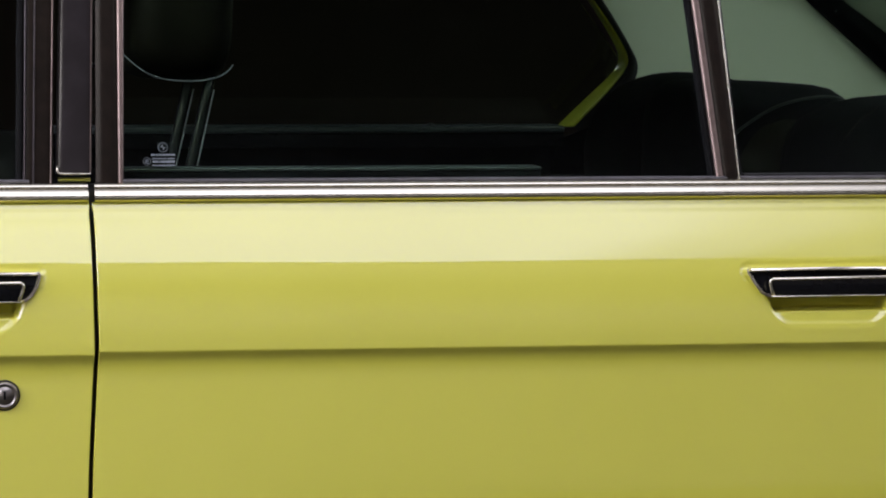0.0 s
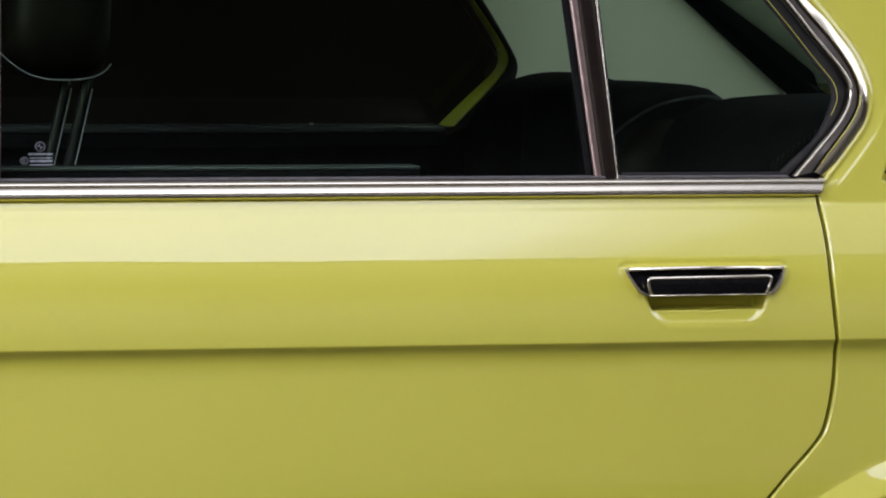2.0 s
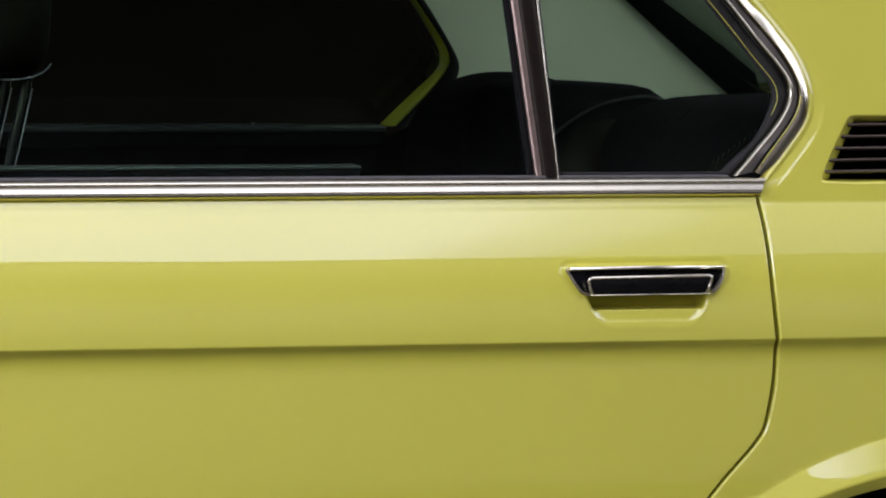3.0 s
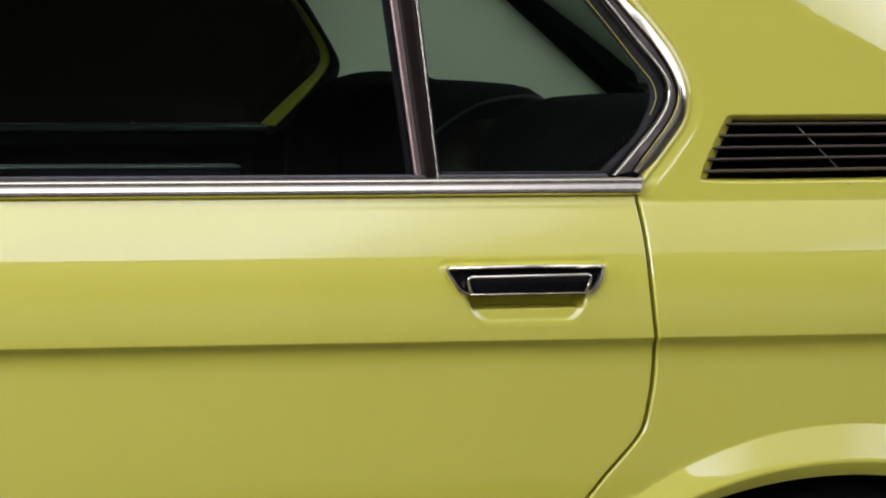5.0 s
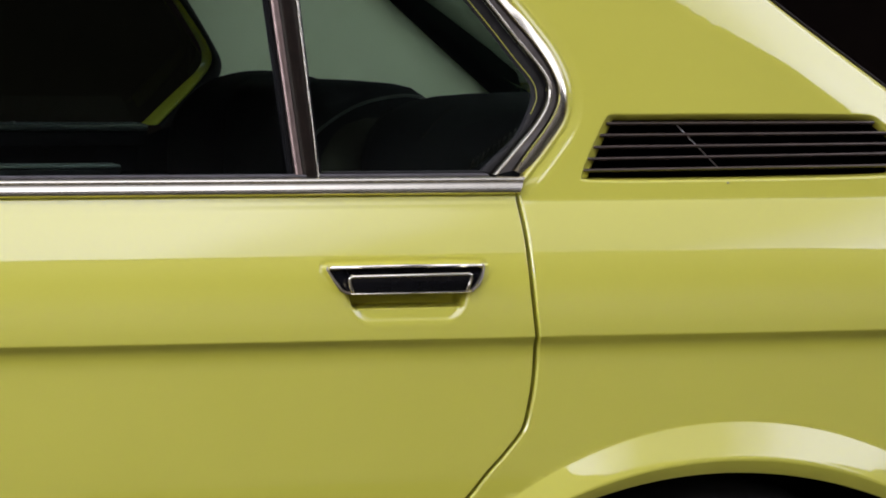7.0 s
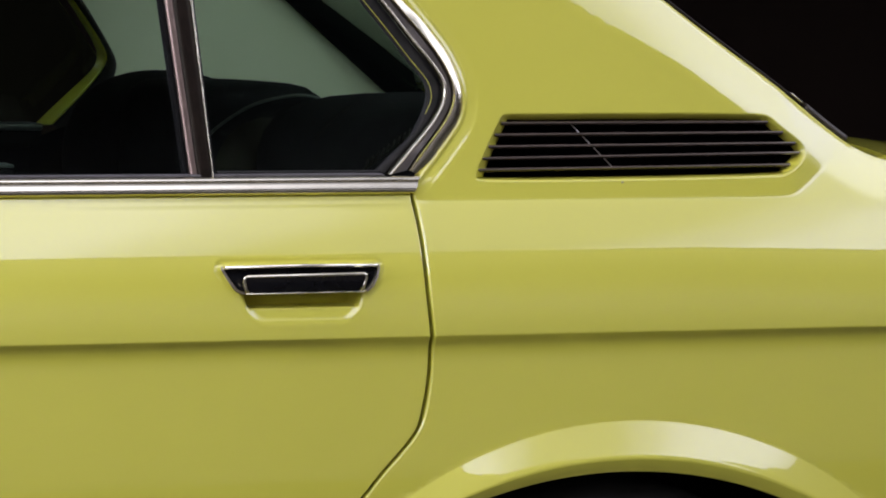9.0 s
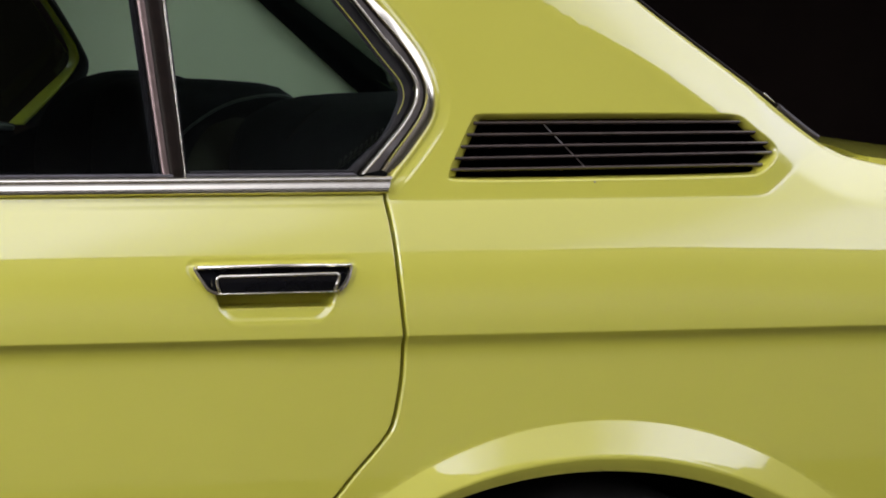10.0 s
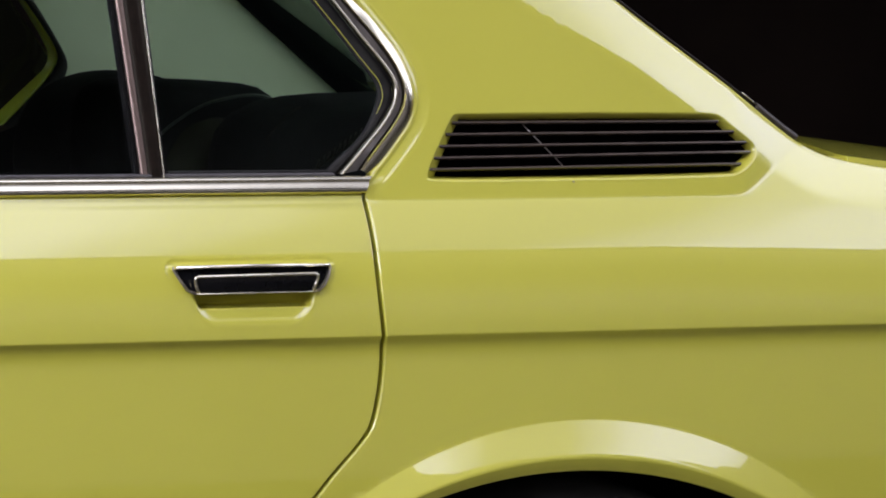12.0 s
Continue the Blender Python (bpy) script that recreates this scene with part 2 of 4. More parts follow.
def section_at(x, z):
    """The pressed side, which swells a little towards the tail."""
    s = z + 0.0030 * (x - 1.10) * step01(0.90, 0.82, z)
    if z > 0.83:
        s -= 0.0042 * min(1.1, max(0.0, (0.62 - x) / 0.40)) * step01(0.83, 0.87, z) * step01(0.945, 0.915, z)
    if x < 0.272:
        s += 0.0030 * step01(0.850, 0.815, z)
    if x > 1.45 and 0.80 < z < ZB:
        s += 0.011 * step01(1.45, 1.88, x) * step01(0.803, 0.850, z) * step01(ZB, 0.895, z)
    return section(s)


def turn(h, rise):
    """How far the side leans in at h above the shoulder, whose slope eases from steep to upright at the rise."""
    ease = lambda u: 0.5 * (u + math.sqrt(u * u + 0.0030 ** 2))
    return 0.60 * h - 0.40 * (ease(h - rise) - ease(-rise))


def side(x, z, shoulder=1.1590, wing=1.1590):
    """Depth of the plain side at length x and height z; the wing takes over between the door and the given lengths."""
    zq = ZB - 0.0085 * step01(1.1572, shoulder, x)
    if z <= zq:
        # doors end in a narrow upright ledge below the belt moulding
        ledge = 0.0008 * step01(0.9315, 0.9370, z) + 0.0011 * step01(0.9385, 0.9440, z) if x < 1.1585 else 0.0
        return YS - section_at(x, z) - ledge
    # the roof pillar stands on the shoulder; behind it the shoulder climbs
    c = x - 1.6050
    rise = 0.365 * (c + math.sqrt(c * c + 0.010 ** 2))
    rise /= (1 + (rise / 0.060) ** 4) ** 0.25
    front = section_at(x, z) if z <= ZB else CREST - turn(z - ZB, rise)
    rear = section_at(x, zq) - turn(z - zq, rise)
    w = step01(1.1560, wing, x)
    return YS - front * (1 - w) - rear * w


def base(x, z):
    return side(x, z)


def trim_side(x, z):
    """The bed of the window trim, which runs on smoothly from door to wing."""
    return side(x, z, 1.172, 1.186)


def line_distance(path):
    p = np.array(path)
    a, d = p[:-1], np.diff(p, axis=0)
    dd = (d ** 2).sum(1)

    def f(x, z):
        q = np.array((x, z))
        t = np.clip(((q - a) * d).sum(1) / dd, 0, 1)
        e = q - a - t[:, None] * d
        return math.sqrt((e ** 2).sum(1).min())
    return f


# outlines in length and height
CHROME_OUT = smooth_path([(1.0242, 1.3159), (1.1602, 1.1494), (1.1821, 1.1227), (1.2029, 1.0959), (1.2142, 1.0719), (1.2186, 1.0510), (1.2176, 1.0360), (1.2122, 1.0211), (1.2004, 1.0062), (1.1831, 0.9855), (1.1642, 0.9650)])
CHROME_GAP = smooth_path([(1.0124, 1.3110), (1.1456, 1.1492), (1.1723, 1.1184), (1.1959, 1.0869), (1.2061, 1.0659), (1.2090, 1.0510), (1.2054, 1.0360), (1.1948, 1.0193), (1.1775, 0.9991), (1.1551, 0.9701)])
CHROME_IN = smooth_path([(0.9995, 1.3110), (1.1361, 1.1491), (1.1655, 1.1106), (1.1891, 1.0808), (1.1990, 1.0659), (1.2015, 1.0539), (1.1973, 1.0390), (1.1853, 1.0211), (1.1648, 0.9974), (1.1342, 0.9661)])
GLASS_EDGE = smooth_path([(0.9796, 1.3110), (1.1139, 1.1489), (1.1403, 1.1163), (1.1698, 1.0778), (1.1816, 1.0629), (1.1839, 1.0479), (1.1784, 1.0330), (1.1653, 1.0063), (1.1393, 0.9851), (1.1221, 0.9701)])
REAR_EDGE = smooth_path([(1.2560, 1.3240), (1.4803, 1.1502), (1.5300, 1.1140), (1.5850, 1.0752), (1.6400, 1.0365), (1.6974, 0.9965), (1.7265, 0.9810), (1.7590, 0.9734), (1.8041, 0.9662), (1.9781, 0.9450), (2.2724, 0.9120)], 0.008, 2)
REAR_EDGE = [(x - 0.0040, z) for x, z in REAR_EDGE]
DOOR_REAR = smooth_path([(1.1535, 0.9452), (1.1555, 0.927), (1.1570, 0.8953), (1.1580, 0.8547), (1.1605, 0.8195), (1.1632, 0.7958), (1.1636, 0.7712), (1.1604, 0.7416), (1.1525, 0.7061), (1.1465, 0.6955), (1.1305, 0.677), (1.1080, 0.6541), (1.0885, 0.6298), (1.035, 0.575), (1.005, 0.51), (0.995, 0.25)], 0.006, 2)
DOOR_FRONT = smooth_path([(0.2755, 0.9452), (0.2762, 0.9229), (0.2769, 0.8689), (0.2773, 0.8362), (0.2780, 0.8004), (0.2757, 0.7577), (0.2727, 0.7019), (0.2710, 0.6559), (0.269, 0.50), (0.275, 0.25)], 0.010, 2)
DOOR_FRONT = [(x - 0.0007, z) for x, z in DOOR_FRONT]
VENT = smooth_path([(1.3000, 1.0297), (1.4300, 1.0306), (1.5645, 1.0299), (1.5815, 1.0266), (1.5912, 1.0172), (1.6208, 0.9954), (1.6236, 0.9868), (1.6157, 0.9750), (1.5975, 0.9632), (1.5868, 0.9603), (1.4100, 0.9580), (1.2390, 0.9572), (1.2318, 0.9622), (1.2662, 1.0261), (1.2714, 1.0299), (1.3000, 1.0297)], 0.0043, 2)[:-1]
VENT = [(x - 0.0062 + 0.0218 * (x - 1.2334), z) for x, z in VENT]
ARCH_C, ARCH_R = (1.380, 0.1263), 0.5228
FLARE_C, FLARE_R = (1.3905, 0.2389), 0.4630
chrome_gap_to = line_distance(CHROME_OUT + [(1.1500, 0.9495), (1.1300, 0.9280)])
rear_edge_to = line_distance(REAR_EDGE)
flare_out = pchip([(0.0, 0.0100), (0.10, 0.0132), (0.20, 0.0158), (0.26, 0.01705), (0.30, 0.01690), (0.34, 0.01605), (0.50, 0.01222), (0.70, 0.00730), (0.90, 0.00240), (1.0, 0.0)])


def rounded_box(x, z, cx, cz, hx, hz, r):
    ax, az = abs(x - cx) - hx + r, abs(z - cz) - hz + r
    return math.hypot(max(ax, 0), max(az, 0)) + min(max(ax, az), 0) - r


def cup(x, z, cx):
    """Scoop behind a door handle."""
    k = 1 + 0.14 * (z - 0.845) / 0.03
    d = rounded_box((x - cx - 0.001) / k + cx, z, cx, 0.8413, 0.0672, 0.0267, 0.0235)
    shelf = 0.0034 * min(1.0, max(0.0, (z - 0.8120) / 0.0200)) ** 1.1 * step01(0.0015, -0.0078, d)
    pocket = (0.0230 + 0.30 * (z - 0.8308)) * step01(0.8308, 0.8345, z) * step01(-0.0025, -0.0085, d)
    return shelf + pocket - 0.0002 * math.exp(-((d - 0.0015) / 0.0034) ** 2)


HANDLE_X, FRONT_HANDLE_X, FRONT_RISE = 1.0235, 0.1367, 0.0040
BEZEL = [(0.9400, 0.8757), (0.9377, 0.8746), (0.9370, 0.8722), (0.9440, 0.8600), (0.9500, 0.8510), (0.9560, 0.8478), (0.9640, 0.8470), (1.0240, 0.8466), (1.0850, 0.8463), (1.0920, 0.8475), (1.0992, 0.8530), (1.1045, 0.8620), (1.1073, 0.8720), (1.1066, 0.8745), (1.1042, 0.8757), (1.0240, 0.8758)]
bezel_to = line_distance(BEZEL + BEZEL[:1])


def bezel_dent(x, z):
    """A shallow pressed recess round the handle's rim."""
    inside = 0.848 < z < 0.875 and 0.960 < x < 1.086
    return (0.0011 + 0.0006 * step01(0.8735, 0.8755, z)) * (1.0 if inside else step01(0.0080, 0.0024, bezel_to(x, z)) * step01(0.849, 0.868, z))


def edge_roll(q):
    """The pillar's rear edge: a soft turn, a nearly flat band, then a tight roll."""
    if q > 0.069:
        return 0.0
    if q > 0.054:
        return (0.069 - q) ** 2 / 0.120
    if q > 0.007:
        d = 0.054 - q
        return 0.001875 + 0.25 * d + 0.25 / 0.047 * d * d / 2
    d = 0.007 - q
    return 0.019500 + 0.50 * d + 0.80 / 0.007 * d * d / 2


def body(x, z):
    """Depth of the painted side with its flare, scoops, shoulders and dents."""
    y = base(x, z)
    if 0.8 < z < 0.89:
        for cx, up in ((HANDLE_X, 0.0), (FRONT_HANDLE_X, FRONT_RISE)):
            if abs(x - cx) < 0.10:
                c, dent = cup(x, z - up, cx), bezel_dent(x - cx + HANDLE_X, z - up)
                y += max(c, dent) if c > 0 else c + dent
    if x > 1.16:
        q = rear_edge_to(x, z)
        y += edge_roll(q / (0.82 + 0.36 * step01(1.075, 1.165, z)))
        if z > 0.935:
            g = chrome_gap_to(x, z)
            low = step01(1.085, 1.035, z)
            groove = low * 0.0014 * step01(0.0046, 0.0070, g) * step01(0.0195, 0.0072, g)
            groove += (1 - low) * 0.0010 * step01(0.0020, 0.0072, g) * step01(0.0102, 0.0074, g)
            y += low * 0.0005 * step01(0.0200, 0.0150, g) + (1 - low) * 0.0012 * step01(0.0220, 0.0080, g) + groove * step01(0.950, 0.965, z)
    if x > 0.9 and z < 0.72:
        a = math.hypot(x - ARCH_C[0], z - ARCH_C[1]) - ARCH_R
        b = FLARE_R - math.hypot(x - FLARE_C[0], z - FLARE_C[1])
        if b > 0 and a > -0.02:
            y -= flare_out(min(1, max(0, a / (a + b)))) * step01(0.48, 0.585, z) * (0.97 + 0.09 * step01(1.34, 1.20, x)) * (a + b) / 0.0535
    return y


def side_normal(f, x, z, e=0.0006):
    return Vector(((f(x + e, z) - f(x - e, z)) / (2 * e), -1, (f(x, z + e) - f(x, z - e)) / (2 * e))).normalized()


def inset(loop, e, closed=True):
    """A closed outline drawn in by e (or let out, below nought)."""
    p = np.array(loop)
    area = 0.5 * np.sum(p[:, 0] * np.roll(p[:, 1], -1) - np.roll(p[:, 0], -1) * p[:, 1])
    d = np.roll(p, -1, 0) - np.roll(p, 1, 0)
    n = np.c_[-d[:, 1], d[:, 0]] / np.linalg.norm(d, axis=1)[:, None] * (1 if area > 0 else -1)
    return [tuple(v) for v in p + e * n]


def panel(name, outline, cuts_x, cuts_z, material, parent, label="", holes=(), f=body, far=False, rim=0.0025, depth=0.014, fine=(), bare=None, hole_rim=0.0025):
    """A pressed sheet on the side surface, with rounded edges turned in."""
    loops = [inset(outline, rim)] + [inset(h, -hole_rim) for h in holes]
    if bare:
        loops[0] = [p if bare(*p) < 1e-4 else q for p, q in zip(outline, loops[0])]
    bm = bmesh.new()
    from mathutils.geometry import tessellate_polygon
    flat = [[Vector((x, z, 0)) for x, z in loop] for loop in loops]
    vs = [bm.verts.new(v) for loop in flat for v in loop]
    for tri in tessellate_polygon(flat):
        if len(set(tri)) == 3:
            try:
                bm.faces.new([vs[i] for i in tri])
            except ValueError:
                pass
    bmesh.ops.remove_doubles(bm, verts=bm.verts[:], dist=1e-6)
    for axis, cuts in ((0, cuts_x), (1, cuts_z)):
        for c in cuts:
            co, no = [0, 0, 0], [0, 0, 0]
            co[axis], no[axis] = c, 1
            bmesh.ops.bisect_plane(bm, geom=bm.verts[:] + bm.edges[:] + bm.faces[:], dist=1e-6, plane_co=co, plane_no=no)
    for x0, x1, z0, z1, s in fine:
        for axis, c in ((0, x0), (0, x1), (1, z0), (1, z1)):
            co, no = [0, 0, 0], [0, 0, 0]
            co[axis], no[axis] = c, 1
            bmesh.ops.bisect_plane(bm, geom=bm.verts[:] + bm.edges[:] + bm.faces[:], dist=1e-6, plane_co=co, plane_no=no)
        # closer cuts in one window only
        for axis, lo, hi in ((0, x0, x1), (1, z0, z1)):
            for c in np.arange(lo + 0.00037, hi, s):
                co, no = [0, 0, 0], [0, 0, 0]
                co[axis], no[axis] = c, 1
                faces = [q for q in bm.faces if x0 < q.calc_center_median().x < x1 and z0 < q.calc_center_median().y < z1]
                geom = set(faces) | {e for q in faces for e in q.edges} | {v for q in faces for v in q.verts}
                bmesh.ops.bisect_plane(bm, geom=list(geom), dist=1e-6, plane_co=co, plane_no=no)
    bmesh.ops.triangulate(bm, faces=bm.faces[:])
    bmesh.ops.dissolve_degenerate(bm, dist=1e-5, edges=bm.edges[:])
    for fc in bm.faces:
        if fc.normal.z < 0:
            fc.normal_flip()
    hole_to = [line_distance(list(h) + list(h[:1])) for h in loops[1:]]
    normal = {}
    rim_edges = [e for e in bm.edges if len(e.link_faces) == 1]
    if bare:
        rim_edges = [e for e in rim_edges if max(bare(*e.verts[0].co.xy), bare(*e.verts[1].co.xy)) > 2e-4]
    away = {}
    for e in rim_edges:
        lp = e.link_loops[0]
        a, b = lp.vert, lp.link_loop_next.vert
        d = (b.co - a.co)
        n = Vector((d.y, -d.x, 0))
        for v in (a, b):
            away[v] = away.get(v, Vector((0, 0, 0))) + n
    for v in bm.verts:
        normal[v] = side_normal(f, v.co.x, v.co.y)
    place = {v: (v.co.x, v.co.y, f(v.co.x, v.co.y)) for v in bm.verts}
    prev = {v: v for v in away}
    edge_rim = {v: hole_rim if any(h(v.co.x, v.co.y) < 1e-3 for h in hole_to) else rim for v in away}
    for out, down, mix in ((0.7, 0.3, 0.5), (1.0, 1.0, 1.0), (1.0, depth / rim, 1.0)):
        ring = {}
        for v, n in away.items():
            n = n.normalized()
            x, z, y = place[v]
            w = bm.verts.new((0, 0, 0))
            r = edge_rim[v]
            place[w] = (x + n.x * r * out, z + n.y * r * out, y + (r * down if down <= 1 else depth))
            normal[w] = (normal[v].lerp(Vector((n.x, 0, n.y)), mix)).normalized()
            ring[v] = w
        for e in rim_edges:
            a, b = e.verts
            bm.faces.new((prev[a], prev[b], ring[b], ring[a]))
        prev = ring
    for v, (x, z, y) in place.items():
        v.co = (x, 2 * YC - y, z) if far else (x, y, z)
    # all faces look along their vertex normals
    if far:
        for v in normal:
            normal[v] = Vector((normal[v].x, -normal[v].y, normal[v].z))
    bm.normal_update()
    for fc in bm.faces:
        s = Vector((0, 0, 0))
        for v in fc.verts:
            s += normal[v]
        if fc.normal.dot(s) < 0:
            fc.normal_flip()
    bm.verts.index_update()
    order = [normal[v] for v in bm.verts]
    return finish(name, bm, material, parent, label, True, order)


def mirror_y(y, far):
    return 2 * YC - y if far else y


def loft(name, left, right, material, parent, label="", bump=0.003, lift=0.0, f=base, far=False, across=6, n=60, skirt=0.006, profile=None, sag=0.0):
    """A moulding between two lines on the side surface, with a rounded or given section and turned-in edges."""
    a, b = resample(left, n), resample(right, n)
    prof = profile or [(k / across, bump * (1 - (2 * k / across - 1) ** 4)) for k in range(across + 1)]
    prof = [(0.0, prof[0][1] - skirt)] + prof + [(1.0, prof[-1][1] - skirt)]
    bm = bmesh.new()
    grid = []
    for i in range(n):
        row = []
        for u, o in prof:
            x, z = a[i] * (1 - u) + b[i] * u
            row.append(bm.verts.new((x, mirror_y(f(x, z) - lift - o, far), z)))
        grid.append(row)
    for r, s in zip(grid[:-1], grid[1:]):
        for k in range(len(prof) - 1):
            bm.faces.new((r[k], r[k + 1], s[k + 1], s[k]))
    for r in (grid[0], grid[-1]):
        bm.faces.new(r)
    bmesh.ops.recalc_face_normals(bm, faces=bm.faces[:])
    ob = finish(name, bm, material, parent, label)
    ob.data.set_sharp_from_angle(angle=radians(38))
    return ob


def sheet(name, outline, f, material, parent, label="", thick=0.004, far=False, step=0.05):
    """A thin plate whose outline is given in length and height, its depth by f."""
    bm = bmesh.new()
    from mathutils.geometry import tessellate_polygon
    flat = [Vector((x, z, 0)) for x, z in outline]
    vs = [bm.verts.new(v) for v in flat]
    for tri in tessellate_polygon([flat]):
        if len(set(tri)) == 3:
            bm.faces.new([vs[i] for i in tri])
    lo, hi = np.min(outline, 0), np.max(outline, 0)
    for axis in (0, 1):
        for c in np.arange(lo[axis] + step, hi[axis], step):
            co, no = [0, 0, 0], [0, 0, 0]
            co[axis], no[axis] = c, 1
            bmesh.ops.bisect_plane(bm, geom=bm.verts[:] + bm.edges[:] + bm.faces[:], dist=1e-6, plane_co=co, plane_no=no)
    bmesh.ops.triangulate(bm, faces=bm.faces[:])
    faces = bm.faces[:]
    for fc in faces:
        if fc.normal.z > 0:
            fc.normal_flip()
    back = bmesh.ops.duplicate(bm, geom=bm.verts[:] + bm.edges[:] + faces)
    twin = {v: back["vert_map"][v] for v in list(back["vert_map"]) if v in vs or True}
    edge = [e for e in bm.edges if len(e.link_faces) == 1]
    front_v = {v for fc in faces for v in fc.verts}
    for e in [e for e in edge if e.verts[0] in front_v]:
        a, b = e.verts
        bm.faces.new((a, b, twin[b], twin[a]))
    for v in list(bm.verts):
        x, z = v.co.x, v.co.y
        y = f(x, z) + (0 if v in front_v else thick)
        v.co = (x, mirror_y(y, far), z)
    bmesh.ops.recalc_face_normals(bm, faces=bm.faces[:])
    return finish(name, bm, material, parent, label, False)


def seat_block(name, centre, size, round_to, tilt, material, parent, label="", power=3.2):
    """A padded block: a superellipsoid, tilted about the car's cross axis."""
    bm = bmesh.new()
    bmesh.ops.create_uvsphere(bm, u_segments=40, v_segments=24, radius=1.0)
    rot = Matrix.Rotation(radians(tilt), 4, "Y")
    for v in bm.verts:
        c = v.co
        n = (abs(c.x) ** power + abs(c.y) ** power + abs(c.z) ** power) ** (1 / power)
        v.co = rot @ Vector((c.x / n * size[0] / 2, c.y / n * size[1] / 2, c.z / n * size[2] / 2)) + Vector(centre)
    return finish(name, bm, material, parent, label)


# ---- the studio ----
def studio():
    floor = tagged(finish("floor", box_bm(-9, 9, -1.1, 13, -0.1, 0), FLOOR, smooth=False), "dark matt studio floor", "floor", kind="structure")
    ceiling = tagged(finish("ceiling", box_bm(-9, 9, -1.1, 13, 5.0, 5.1), WALL, smooth=False), "black studio ceiling", "ceiling", kind="structure")
    for nm, b in (("wall_north", (-9, 9, 13, 13.1, 0, 5)), ("wall_east", (9, 9.1, -1.1, 13, 0, 5)), ("wall_west", (-9.1, -9, -1.1, 13, 0, 5))):
        tagged(finish(nm, box_bm(*b), WALL, smooth=False), "black cloth-hung studio wall", "wall", kind="structure")
    # stands unseen behind the camera; its made-up grades bounce and mirror light
    tagged(finish("wall_south", box_bm(-9, 9, -1.1, -1.0, 0, 5), GRADED_WALL, smooth=False), "unseen studio wall, graded grey to black for fill and reflections", "wall", kind="structure")
    box = tagged(new("softbox"), "large overhead softbox with white diffusion cloth", "softbox", kind="")
    part("diffuser", box_bm(SOFT_X0, SOFT_X1, SOFT_Y0, SOFT_Y1, SOFT_Z, SOFT_Z + 0.01), SOFT_CLOTH, box, "glowing white diffusion cloth", smooth=False)
    # glowing cloths added out of view to fill the car's side and cabin
    part("fill_panel", box_bm(-6.0, -1.8, -0.95, 3.0, SOFT_Z, SOFT_Z + 0.01), FILL_CLOTH, box, "unseen white fill cloth added over the nose", smooth=False)
    part("fill_panel", box_bm(6.2, 8.9, 2.4, 4.8, SOFT_Z, SOFT_Z + 0.01), FILL_CLOTH, box, "unseen white fill cloth added behind the tail", smooth=False)
    part("hood", box_bm(SOFT_X0 - 0.02, SOFT_X1 + 0.02, SOFT_Y0 - 0.02, SOFT_Y1 + 0.02, SOFT_Z + 0.015, SOFT_Z + 0.35, 0.02), WALL, box, smooth=False)
    for x in (SOFT_X0 + 1, SOFT_X1 - 1):
        for y in (SOFT_Y0 + 0.8, SOFT_Y1 - 0.8):
            part("hanger", tube_bm([(x, y, SOFT_Z + 0.3), (x, y, 5.02)], 0.012), STEEL, box)


studio()

# ---- the car ----
car = tagged(new("car"), "lime yellow four-door saloon with bright trim", "car")


def span(*ranges):
    return sorted({round(v, 5) for a, b, s in ranges for v in np.arange(a, b, s)})


FINE_Z = span((0.30, 0.60, 0.05), (0.601, 0.78, 0.012), (0.7785, 0.788, 0.002), (0.789, 0.8005, 0.0012), (0.8015, 0.8065, 0.002), (0.808, 0.933, 0.006), (0.9345, 0.9412, 0.0011), (0.9425, 0.9470, 0.0022), (0.9475, 1.16, 0.0095), (1.16, 1.31, 0.04))
COARSE_Z = span((0.30, 0.76, 0.06), (0.765, 0.81, 0.007), (0.81, 0.95, 0.02), (0.95, 1.31, 0.06))


def rear_door():
    outline = DOOR_FRONT + DOOR_REAR[::-1]
    cuts = span((0.30, 1.16, 0.05))
    door = panel("rear_door", outline, cuts, FINE_Z, PAINT, car, "lime yellow pressed door skin", rim=0.0014, fine=((0.918, 1.128, 0.812, 0.888, 0.0016),))
    return door


def front_door():
    outline = [(-0.78, 0.25)] + [(-0.78, 0.9452)] + [(x - 0.0042, z) for x, z in DOOR_FRONT]
    cuts = span((-0.7, 0.27, 0.1))
    return panel("front_door", outline, cuts, FINE_Z, PAINT, car, "lime yellow pressed door skin", rim=0.0014, fine=((0.03, 0.245, 0.808, 0.892, 0.0025),))


def arc(c, r, z, n):
    half = math.sqrt(r * r - (z - c[1]) ** 2)
    a0 = math.atan2(z - c[1], half)
    return [(c[0] + r * math.cos(a0 + (math.pi - 2 * a0) * k / n), c[1] + r * math.sin(a0 + (math.pi - 2 * a0) * k / n)) for k in range(n + 1)]


FLARE_ARC = arc(FLARE_C, FLARE_R, 0.592, 120)
OPEN_ARC = arc(ARCH_C, ARCH_R, 0.592, 120)


